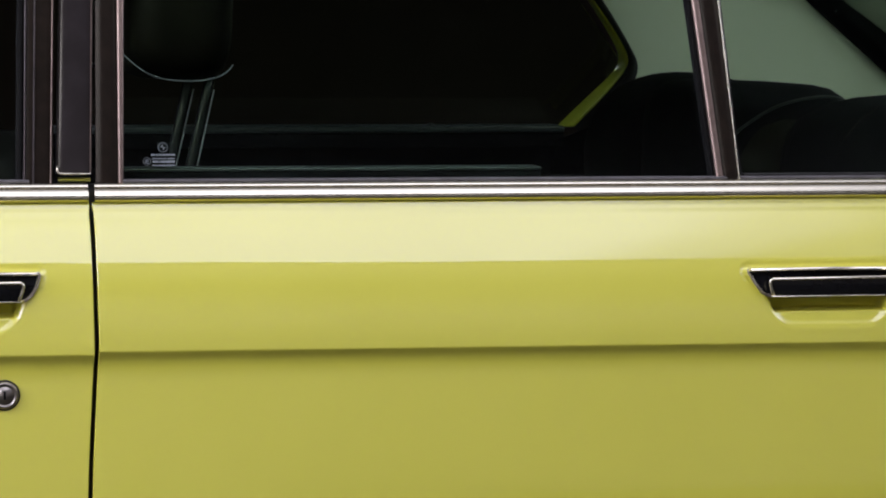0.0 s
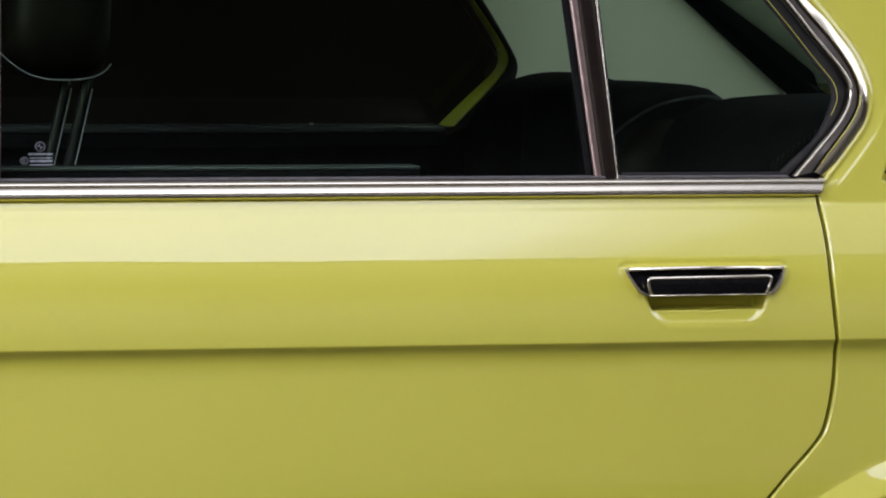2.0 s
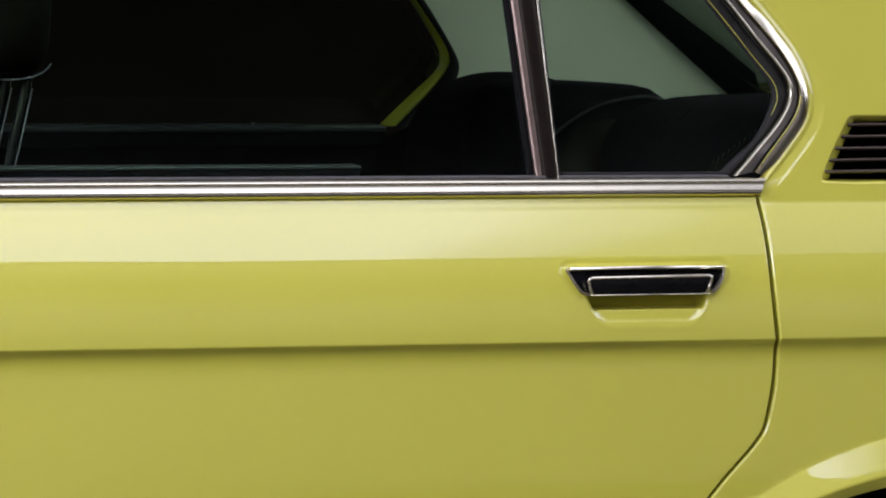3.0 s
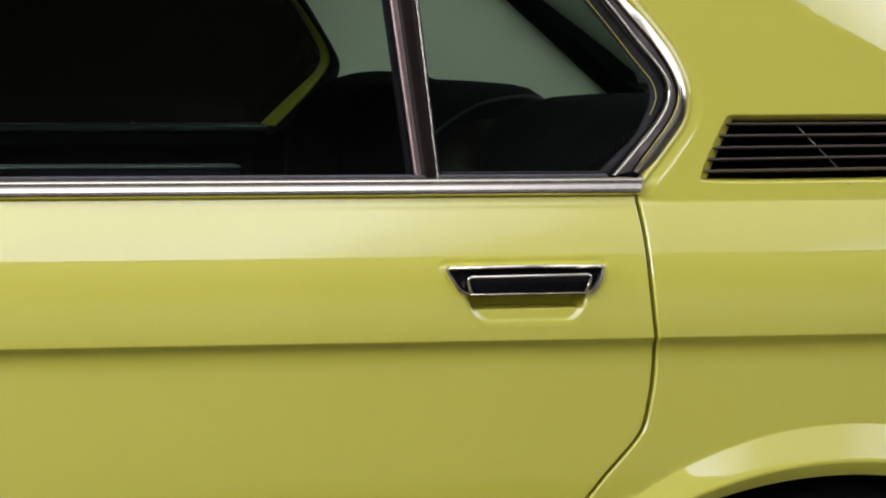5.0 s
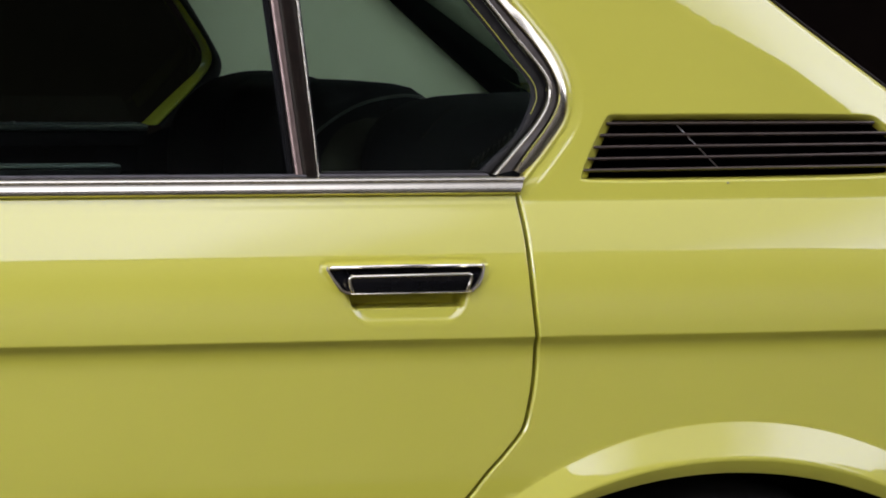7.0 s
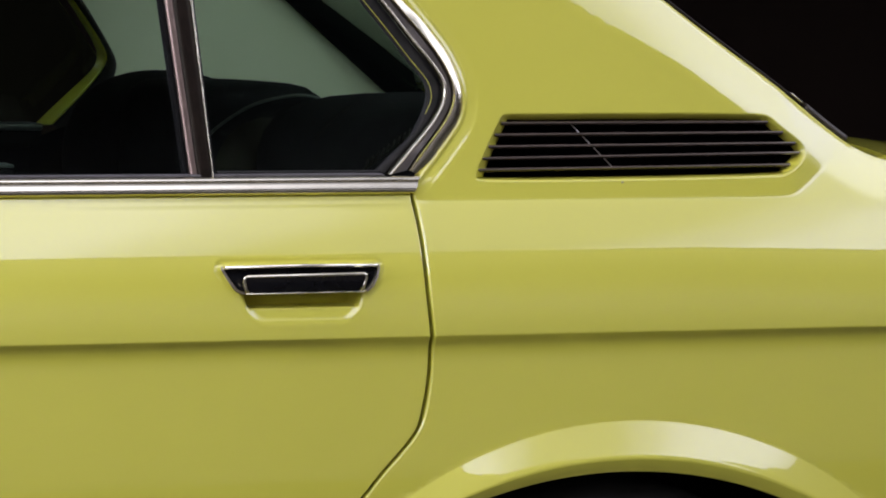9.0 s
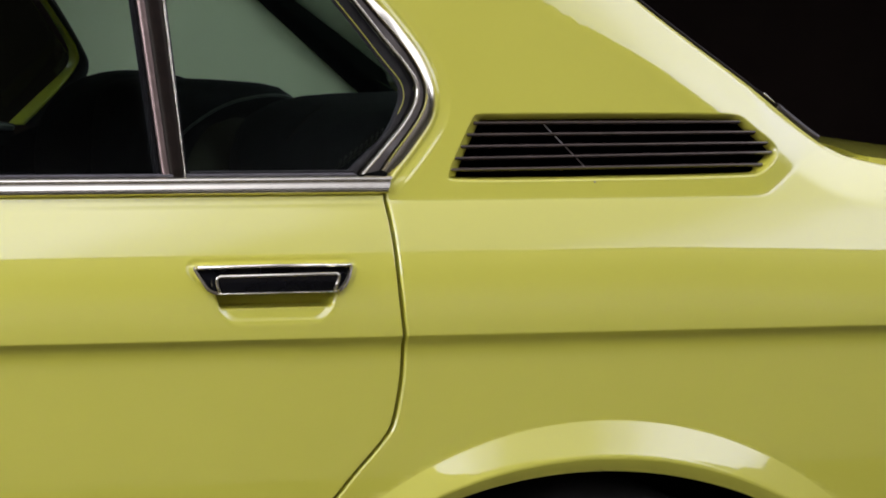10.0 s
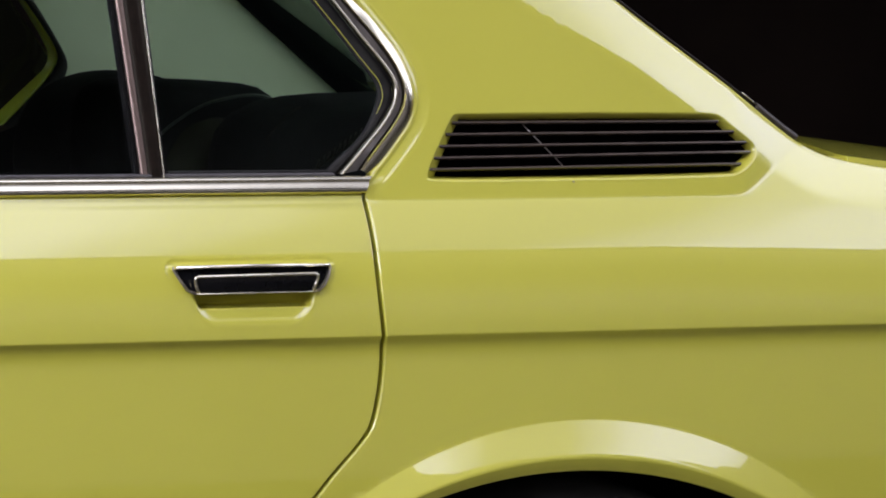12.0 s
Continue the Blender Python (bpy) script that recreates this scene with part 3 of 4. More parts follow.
def quarter_outline(crease=False):
    arch = []
    for k in range(41):
        z = 0.59
        half = math.sqrt(ARCH_R ** 2 - (z - ARCH_C[1]) ** 2)
        a0 = math.atan2(z - ARCH_C[1], half)
        a = a0 + (math.pi - 2 * a0) * k / 40
        arch.append((ARCH_C[0] + ARCH_R * math.cos(a), ARCH_C[1] + ARCH_R * math.sin(a)))
    if crease:
        arch = FLARE_ARC
    arch = [(1.77, 0.30), (1.745, 0.42), (1.71, 0.53)] + arch + [(1.075, 0.53), (1.035, 0.42), (1.02, 0.25)]
    gap = [(x + 0.0042, z) for x, z in DOOR_REAR]
    gap[-1] = (1.000, 0.25)
    left = CHROME_OUT[:-1] + [(1.1625, 0.9600)] + gap
    return left + arch[::-1] + [(2.20, 0.34), (2.25, 0.50), (2.25, 0.80)] + REAR_EDGE[::-1]


def quarter_panel():
    cuts = span((1.05, 1.16, 0.02), (1.16, 1.80, 0.02), (1.80, 2.2, 0.1))
    to_arc = line_distance(FLARE_ARC)
    q = panel("quarter_panel", quarter_outline(True), cuts, FINE_Z, PAINT, car, "lime yellow rear wing and roof pillar", holes=[inset(VENT, 0.0022)], bare=to_arc, rim=0.0034, hole_rim=0.0034,
              fine=((1.16, 1.252, 0.945, 1.16, 0.0017), (1.40, 1.58, 1.035, 1.16, 0.008), (1.58, 1.76, 0.926, 1.06, 0.0038)))
    # pressed flare round the wheel opening, turned in along its edge
    bm = bmesh.new()
    levels = [0.0, 0.04, 0.08, 0.13, 0.18, 0.22, 0.25, 0.28, 0.31, 0.34, 0.38, 0.45, 0.55, 0.65, 0.75, 0.85, 0.92, 0.96, 0.985, 1.0]
    rows, normals = [], []
    for k, ((x0, z0), (x1, z1)) in enumerate(zip(OPEN_ARC, FLARE_ARC)):
        row = []
        for s in levels:
            x, z = x0 + (x1 - x0) * s, z0 + (z1 - z0) * s
            row.append(bm.verts.new((x, body(x, z), z)))
            normals.append(side_normal(body, x, z))
        y = body(x0, z0)
        ux, uz = ARCH_C[0] - x0, ARCH_C[1] - z0
        u = math.hypot(ux, uz)
        for d, dy in ((0.0012, 0.0016), (0.0016, 0.004), (0.0016, 0.022)):
            row.append(bm.verts.new((x0 + ux / u * d, y + dy, z0 + uz / u * d)))
            normals.append(Vector((ux / u, -0.35 if dy < 0.002 else 0, uz / u)).normalized())
        rows.append(row)
    order = list(range(len(levels) - 1, -1, -1)) + [len(levels), len(levels) + 1, len(levels) + 2]
    for r, s in zip(rows[:-1], rows[1:]):
        for i, j in zip(order[:-1], order[1:]):
            bm.faces.new((r[i], s[i], s[j], r[j]))
    bm.normal_update()
    for fc in bm.faces:
        if fc.normal.y > 0.02:
            fc.normal_flip()
    part("arch_flare", bm, PAINT, q, "pressed wheel arch flare", True, normals)
    return q


door = rear_door()
fdoor = front_door()
quarter = quarter_panel()

# belt mouldings
BELT = [(0.0, 0.000), (0.05, 0.0060), (0.12, 0.0095), (0.21, 0.0114), (0.30, 0.0117), (0.40, 0.0110), (0.55, 0.0090), (0.69, 0.0064), (0.725, 0.0046), (0.765, 0.0046), (0.80, 0.0062), (0.86, 0.0060), (0.94, 0.0042), (1.0, 0.0010)]
BELT = [(u, 0.75 * o) for u, o in BELT]
Z0, Z1 = 0.9446, 0.9643


def belt(parent, x0, x1, x2):
    return loft("belt_moulding", [(x0, Z0), (x1, Z0)], [(x0, Z1), (x2, Z1)], CHROME, parent, "bright ribbed belt moulding", profile=BELT, n=40, f=lambda x, z: YS - CREST)


belt(door, 0.2765, 1.1560, 1.1650)
belt(fdoor, -0.78, 0.2705, 0.2700)

# window surround of the rear door and the wing
loft("window_trim", CHROME_GAP, [(x + 0.0024, z) for x, z in CHROME_OUT], CHROME, quarter, "bright window surround", lift=-0.001, n=110, f=trim_side, profile=[(0.0, 0.0005), (0.05, 0.0046), (0.12, 0.0060), (0.22, 0.0058), (0.55, 0.0034), (0.88, 0.0008), (1.0, -0.0010)])
loft("window_frame", CHROME_IN, [(x - 0.0012, z) for x, z in CHROME_GAP], SATIN_METAL, door, "satin grey metal window frame", lift=-0.003, n=110, f=trim_side, profile=[(0.0, 0.0005), (0.06, 0.0024), (0.50, 0.0027), (0.92, 0.0028), (1.0, 0.0010)])
loft("frame_bead", [(x - 0.0030, z) for x, z in CHROME_IN], [(x + 0.0018, z) for x, z in CHROME_IN], CHROME, door, "thin bright bead", bump=0.0025, lift=0.0005, n=110, f=trim_side)
loft("glass_seal", GLASS_EDGE, [(x - 0.002, z) for x, z in CHROME_IN], RUBBER, door, bump=0.002, lift=-0.010, n=110, f=trim_side)
part("painted_lip", tube_bm([(x, trim_side(x, z) - 0.0042, z) for x, z in CHROME_GAP if z < 1.052 and z > 0.978], 0.0004, 6), PAINT, quarter, "sliver of yellow paint in the joint")
part("painted_lip", tube_bm([(x, trim_side(x, z) + 0.0082, z) for x, z in smooth_path([(0.985, 1.311), (1.1173, 1.1490), (1.1439, 1.1163), (1.1733, 1.0776), (1.1852, 1.0627), (1.1876, 1.0477), (1.1850, 1.0400), (1.1790, 1.0290)])], 0.0004, 6), PAINT, door, "sliver of yellow paint beside the glass")
loft("sill_seal", [(0.303, 0.9642), (1.128, 0.9640)], [(0.303, 0.9678), (1.124, 0.9676)], GREY_RUBBER, door, "grey rubber window sill lip", bump=0.002, lift=0.001)
loft("sill_seal", [(0.946, 0.9676), (1.124, 0.9676)], [(0.946, 0.9702), (1.121, 0.9702)], RUBBER, door, "black rubber window sill lip", bump=0.001, lift=-0.004)
loft("sill_seal", [(-0.70, 0.9642), (0.213, 0.9642)], [(-0.70, 0.9678), (0.213, 0.9678)], GREY_RUBBER, fdoor, "grey rubber window sill lip", bump=0.002, lift=0.001)


def upright(name, x_low, x_top, w_low, w_top, material, parent, label="", bump=0.003, lift=0.0, z0=0.9646, z1=1.310, skirt=0.010):
    k = (z1 - z0) / (1.1465 - 0.9646)
    t0, t1 = x_low + (x_top - x_low) * k, x_low + w_low + (x_top + w_top - x_low - w_low) * k
    return loft(name, [(x_low, z0), (t0, z1)], [(x_low + w_low, z0), (t1, z1)], material, parent, label, bump=bump, lift=lift, n=14, skirt=skirt)


# door frames and the pillar cover between them
upright("window_frame", 0.2095, 0.2140, 0.0265, 0.0270, ANODISED, fdoor, "brown-grey anodised window frame", 0.0015, 0.001)
upright("frame_bead", 0.2070, 0.2112, 0.0022, 0.0022, BEAD, fdoor, "", 0.0015, 0.001)
upright("glass_seal", 0.2000, 0.2045, 0.0070, 0.0068, SEAL, fdoor, "", 0.002, -0.004)
upright("frame_bead", 0.2160, 0.2205, 0.0016, 0.0016, BEAD, fdoor, "", 0.001, 0.0035)
upright("frame_bead", 0.2330, 0.2380, 0.0014, 0.0014, BEIGE_EDGE, fdoor, "", 0.001, 0.0035)
loft("pillar_base", [(0.2420, 0.9648), (0.2740, 0.9648)], [(0.2420, 0.9690), (0.2740, 0.9690)], PAINT, car, "yellow painted pillar foot", bump=0.002, lift=-0.012, n=8)
upright("pillar_cover", 0.2400, 0.2465, 0.0350, 0.0330, PILLAR_BLACK, car, "dark grey lacquered centre pillar cover", 0.0025, -0.002, 0.9735)
upright("pillar_bead", 0.2395, 0.2460, 0.0012, 0.0012, BEAD, car, "", 0.001, 0.0, 0.9735)
upright("pillar_bead", 0.2728, 0.2775, 0.0012, 0.0012, BEIGE_EDGE, car, "", 0.001, 0.0, 0.9735)
part("pillar_foot", tube_bm([(x, base(x, z) - 0.0035, z) for x, z in ((0.2402, 0.9810), (0.2403, 0.9768), (0.2412, 0.9748), (0.2432, 0.9738), (0.2470, 0.9735), (0.2735, 0.9733))], 0.0011, 8), CHROME, car, "small bright foot strip")
upright("window_frame", 0.2785, 0.2815, 0.0220, 0.0205, ANODISED, door, "brown-grey anodised window frame", 0.003, 0.001)
upright("frame_bead", 0.3003, 0.3022, 0.0056, 0.0075, BEIGE_EDGE, door, "satin bright frame edge", 0.002, 0.0015)
# bar between door glass and fixed rear glass
upright("glass_seal", 0.9108, 0.8925, 0.0055, 0.0060, SEAL, door, "", 0.002, -0.006)
upright("divider_bar", 0.9232, 0.9050, 0.0178, 0.0200, ANODISED, door, "brown-grey anodised window bar", 0.0035, 0.0)
upright("divider_edge", 0.9160, 0.8975, 0.0080, 0.0085, BEIGE_EDGE, door, "satin bright bar edge", 0.002, 0.0)
upright("divider_bead", 0.9385, 0.9240, 0.0022, 0.0028, CHROME, door, "", 0.0015, 0.0025)
upright("glass_seal", 0.9412, 0.9265, 0.0040, 0.0040, SEAL, door, "", 0.002, -0.006)


def pane(name, outline, parent, label, f=lambda x, z: YS - CREST + 0.20 * (z - ZB) + 0.014, far=False):
    ob = sheet(name, outline, f, GLASS, parent, label, 0.004, far, 0.5)
    ob.visible_shadow = False
    return ob


pane("door_glass", [(0.302, 0.962), (0.912, 0.962), (0.886, 1.305), (0.306, 1.305)], car, "green-tinted door glass")
pane("rear_glass", [(0.938, 0.962), (1.130, 0.962)] + [(x + 0.004, z) for x, z in GLASS_EDGE[::-1]][2:-2] + [(0.99, 1.305), (0.918, 1.305)], door, "green-tinted fixed glass")
pane("front_glass", [(-0.60, 0.962), (0.210, 0.962), (0.216, 1.305), (-0.25, 1.305)], fdoor, "green-tinted door glass")


# door handles
def bar_bm(pts_low, pts_high, f, out, out_top, back):
    """A bar whose front follows four corners on the side, with bevelled edges."""
    (a, b), (c, d) = pts_low, pts_high
    bm = bmesh.new()
    front = [bm.verts.new((x, f(x, z) - o, z)) for (x, z), o in ((a, out), (b, out), (d, out_top), (c, out_top))]
    rear = [bm.verts.new((x, f(x, z) + back, z)) for x, z in (a, b, d, c)]
    bm.faces.new(front)
    bm.faces.new(rear[::-1])
    for k in range(4):
        bm.faces.new((front[k], rear[k], rear[(k + 1) % 4], front[(k + 1) % 4]))
    bmesh.ops.recalc_face_normals(bm, faces=bm.faces[:])
    bmesh.ops.bevel(bm, geom=bm.edges[:], offset=0.0016, segments=2, profile=0.5, affect="EDGES")
    return bm


def ring_bm(outer, inner, f, out, back):
    """A flat frame between two outlines of equal count."""
    bm = bmesh.new()
    rows = []
    for loop, o in ((outer, -back), (outer, out * 0.45), (inset(outer, 0.0006), out * 0.8), (inset(outer, 0.0014), out), (inset(inner, -0.0006), out), (inner, out * 0.6), (inner, -back)):
        rows.append([bm.verts.new((x, f(x, z) - o, z)) for x, z in loop])
    n = len(outer)
    for r, s in zip(rows[:-1], rows[1:]):
        for k in range(n):
            bm.faces.new((r[k], r[(k + 1) % n], s[(k + 1) % n], s[k]))
    bmesh.ops.recalc_face_normals(bm, faces=bm.faces[:])
    return bm


def plate_bm(outline, f, out, back):
    bm = bmesh.new()
    front = [bm.verts.new((x, f(x, z) - out, z)) for x, z in outline]
    rear = [bm.verts.new((x, f(x, z) + back, z)) for x, z in outline]
    bm.faces.new(front)
    n = len(outline)
    for k in range(n):
        bm.faces.new((front[k], rear[k], rear[(k + 1) % n], front[(k + 1) % n]))
    bmesh.ops.recalc_face_normals(bm, faces=bm.faces[:])
    return bm


def handle(parent, cx):
    d = cx - HANDLE_X
    outer = BEZEL
    outer = resample([(x + d, z) for x, z in outer + outer[:1]], 61)[:-1].tolist()
    inner = inset(outer, 0.0026)
    h = part("door_handle", ring_bm(outer, inner, base, 0.0055, 0.006), BRIGHT, parent, "bright-rimmed black flap door handle")
    h.data.set_sharp_from_angle(angle=radians(40))
    part("inlay", plate_bm(inner, base, 0.0025, 0.004), HANDLE_BLACK, h, "gloss black inlay", False)
    part("grip", bar_bm(((0.9640 + d, 0.8476), (1.0885 + d, 0.8476)), ((0.9590 + d, 0.8655), (1.0905 + d, 0.8665)), base, 0.0065, 0.0125, 0.002), HANDLE_BLACK, h, "gloss black pull flap")
    for a, b in (((0.9585, 0.8645), (1.0905, 0.8655)),):
        lip = [(a[0] + d + 0.004, 0.0070, a[1] - 0.0165), (a[0] + d + 0.0015, 0.0085, a[1] - 0.010), (a[0] + d, 0.0105, a[1] - 0.0035), (a[0] + d + 0.0006, 0.0118, a[1] - 0.0008), (a[0] + d + 0.0030, 0.0122, a[1] + 0.0006), (b[0] + d - 0.0030, 0.0122, b[1] + 0.0006), (b[0] + d - 0.0006, 0.0118, b[1] - 0.0008), (b[0] + d, 0.0105, b[1] - 0.0035), (b[0] + d - 0.0020, 0.0085, b[1] - 0.010), (b[0] + d - 0.0045, 0.0070, b[1] - 0.0170)]
        part("grip_edge", tube_bm([(x, base(x, z) - o, z) for x, o, z in lip], 0.0017, 10), BRIGHT, h, "bright flap edge")
        part("rim_top", tube_bm([(0.9400 + d, base(0, 0.8742) - 0.0056, 0.8740), (1.0240 + d, base(0, 0.8748) - 0.0060, 0.8748), (1.1042 + d, base(0, 0.8742) - 0.0056, 0.8740)], 0.0020, 10), BRIGHT, h, "bright upper rim")
    for name, run in (("rim_side", BEZEL[1:8]), ("rim_side", BEZEL[9:15])):
        part(name, tube_bm([(x + d, base(x, z) - 0.0050, z) for x, z in run], 0.0009, 8), SATIN_METAL, h, "bright side rim")
    part("lower_edge", tube_bm([(0.9600 + d, base(0, 0.847) - 0.0072, 0.8474), (1.0890 + d, base(0, 0.847) - 0.0072, 0.8474)], 0.0007), CHROME, h, "")
    return h


handle(car, HANDLE_X)
handle(car, FRONT_HANDLE_X).location = (0, 0.0006, FRONT_RISE)


def lock_bm(cx, cz, r, out):
    bm = bmesh.new()
    y = base(cx, cz)
    prof = [(r, 0.0), (r, -out), (r * 0.86, -out - 0.0015), (r * 0.74, -out - 0.001), (r * 0.70, -out + 0.001), (r * 0.66, -out), (0.0, -out)]
    rows = []
    for rr, o in prof[:-1]:
        rows.append([bm.verts.new((cx + rr * math.cos(k * math.tau / 32), y + o, cz + rr * math.sin(k * math.tau / 32))) for k in range(32)])
    for r0, r1 in zip(rows[:-1], rows[1:]):
        for k in range(32):
            bm.faces.new((r0[k], r0[(k + 1) % 32], r1[(k + 1) % 32], r1[k]))
    bm.faces.new(rows[-1])
    bmesh.ops.recalc_face_normals(bm, faces=bm.faces[:])
    return bm


lock = part("door_lock", lock_bm(0.1852, 0.7594, 0.0135, 0.004), SATIN_METAL, car, "round metal key lock")
part("lock_ring", lock_bm(0.1852, 0.7594, 0.0152, 0.0012), RUBBER, lock)
part("key_slot", box_bm(0.1842, 0.1862, base(0, 0.7594) - 0.0048, base(0, 0.7594) - 0.003, 0.7555, 0.7633), VOID, lock, smooth=False)

# vent behind the rear door
def vent():
    def rows_bm(levels, cap):
        bm = bmesh.new()
        rows = []
        for k, (e, dep) in enumerate(levels):
            loop = [(p[0] + (q[0] - p[0]) * w, p[1] + (q[1] - p[1]) * w) for p, q in zip(VENT, inset(VENT, e)) for w in (0.45 if p[1] < 0.9632 else 1.8 if p[0] < 1.272 and k > 1 else 1.0,)]
            rows.append([bm.verts.new((x, body(x, z) + dep, z)) for x, z in loop])
        n = len(rows[0])
        for r, s in zip(rows[:-1], rows[1:]):
            for k in range(n):
                bm.faces.new((r[k], s[k], s[(k + 1) % n], r[(k + 1) % n]))
        if cap:
            bm.faces.new(rows[-1])
        bmesh.ops.recalc_face_normals(bm, faces=bm.faces[:])
        for fc in bm.faces:
            if fc.calc_center_median().z < 0.985 and fc.normal.z < 0 and not cap:
                bmesh.ops.reverse_faces(bm, faces=bm.faces[:])
                break
        return bm
    part("vent_flange", rows_bm([(0.0006, 0.0012), (0.0026, 0.0036), (0.0050, 0.0080), (0.0070, 0.0125), (0.0076, 0.0160)], False), PAINT, quarter, "painted flange round the vent")
    v = part("air_vent", rows_bm([(0.0074, 0.0150), (0.0074, 0.055)], True), VOID, car, "black five-slat air vent", False)
    ends = [((1.2686, 1.0194), (1.5777, 1.0204)), ((1.2605, 1.0069), (1.5954, 1.0091)), ((1.2526, 0.9944), (1.6104, 0.9973)), ((1.2446, 0.9819), (1.6152, 0.9867)), ((1.2368, 0.9699), (1.6016, 0.9736))]
    ends = [tuple((x - 0.0062 + 0.0218 * (x - 1.2334), z) for x, z in e) for e in ends]
    for (x0, z0), (x1, z1) in ends:
        bm = bmesh.new()
        rows = []
        for k in range(25):
            u = k / 24
            x, z = x0 + (x1 - x0) * u, z0 + (z1 - z0) * u
            y = base(x, z) + 0.0030
            taper = min(1, 0.35 + 12 * min(u, 1 - u))
            prof = [(0.0022, 0.0017), (0.0006, 0.0013), (-0.0003, 0.0), (0.0008, -0.0014), (0.012 * taper + 0.002, -0.0036), (0.030 * taper + 0.002, -0.0020)]
            rows.append([bm.verts.new((x, y + a, z + b)) for a, b in prof])
        for r, s in zip(rows[:-1], rows[1:]):
            for k in range(6):
                bm.faces.new((r[k], r[(k + 1) % 6], s[(k + 1) % 6], s[k]))
        bm.faces.new(rows[0])
        bm.faces.new(rows[-1])
        bmesh.ops.recalc_face_normals(bm, faces=bm.faces[:])
        s = part("slat", bm, BLACK_PLASTIC, v)
        s.data.set_sharp_from_angle(angle=radians(45))
    part("stay", tube_bm([(1.3463, base(1.35, 1.018) + 0.012, 1.0185), (1.3954, base(1.39, 0.97) + 0.012, 0.9690)], 0.0006, 6), STEEL, v, "thin grey diagonal stay")


vent()
part("paint_chip", lock_bm(1.3979, 0.9560, 0.0012, 0.0001), CHIP_GREY, quarter, "small grey blemish")

# ---- roof, rear window, lid, far side ----
ROOF_Z = 1.317


def far_sides():
    fo = DOOR_FRONT + DOOR_REAR[::-1]
    cz = COARSE_Z
    panel("rear_door", fo, span((0.3, 1.1, 0.1)), cz, PAINT, car, "lime yellow pressed door skin", f=base, far=True)
    panel("front_door", [(-0.78, 0.25), (-0.78, 0.9452)] + [(x - 0.0042, z) for x, z in DOOR_FRONT], span((-0.7, 0.2, 0.1)), cz, PAINT, car, "lime yellow pressed door skin", f=base, far=True)
    panel("quarter_panel", quarter_outline(), span((1.1, 2.2, 0.05)), cz, PAINT, car, "lime yellow rear wing and roof pillar", far=True)
    for far in (False, True):
        arch = [(-1.25 + 0.37 * math.cos(a), 0.31 + 0.37 * math.sin(a)) for a in np.linspace(0.0, math.pi, 30)]
        panel("front_wing", [(-0.786, 0.25), (-0.786, 0.9452), (-1.4, 0.925), (-2.05, 0.86), (-2.10, 0.75), (-2.10, 0.40), (-1.75, 0.31)] + arch[::-1] + [(-0.86, 0.25)], span((-2.0, -0.8, 0.1)), cz, PAINT, car, "lime yellow front wing", f=base, far=far)


far_sides()


def grid_bm(rows, thick=0.004):
    """A sheet through rows of points, given some thickness underneath."""
    bm = bmesh.new()
    top = [[bm.verts.new(p) for p in r] for r in rows]
    low = [[bm.verts.new((p[0], p[1], p[2] - thick)) for p in r] for r in rows]
    for g in (top, low):
        for r, s in zip(g[:-1], g[1:]):
            for k in range(len(r) - 1):
                bm.faces.new((r[k], r[k + 1], s[k + 1], s[k]))
    def rim(a, b):
        for k in range(len(a) - 1):
            bm.faces.new((a[k], a[k + 1], b[k + 1], b[k]))
    rim(top[0], low[0]), rim(top[-1], low[-1])
    rim([r[0] for r in top], [r[0] for r in low]), rim([r[-1] for r in top], [r[-1] for r in low])
    bmesh.ops.recalc_face_normals(bm, faces=bm.faces[:])
    return bm


def crossed(x, z_edge, y_edge, crown, n=25):
    """A row across the car, arched between both sides."""
    return [(x, YC + (y_edge - YC) * -u, z_edge + crown * (1 - abs(u) ** 2.4)) for u in np.linspace(-1, 1, n)]


def roof():
    y = base(0, ROOF_Z) + 0.010
    rows = [crossed(x, ROOF_Z - 0.002 - d, y, 0.055) for x, d in ((-0.33, 0.012), (-0.2, 0.004), (0.0, 0.0), (0.4, 0.0), (0.8, 0.0), (1.1, 0.004), (1.25, 0.010))]
    part("roof", grid_bm(rows, 0.02), PAINT, car, "lime yellow roof panel")
    # roof rails over the doors
    for far in (False, True):
        loft("roof_rail", [(-0.33, 1.302), (1.035, 1.302)], [(-0.33, 1.322), (1.030, 1.322)], PAINT, car, "", bump=0.003, lift=0.004, far=far, skirt=0.03)


roof()


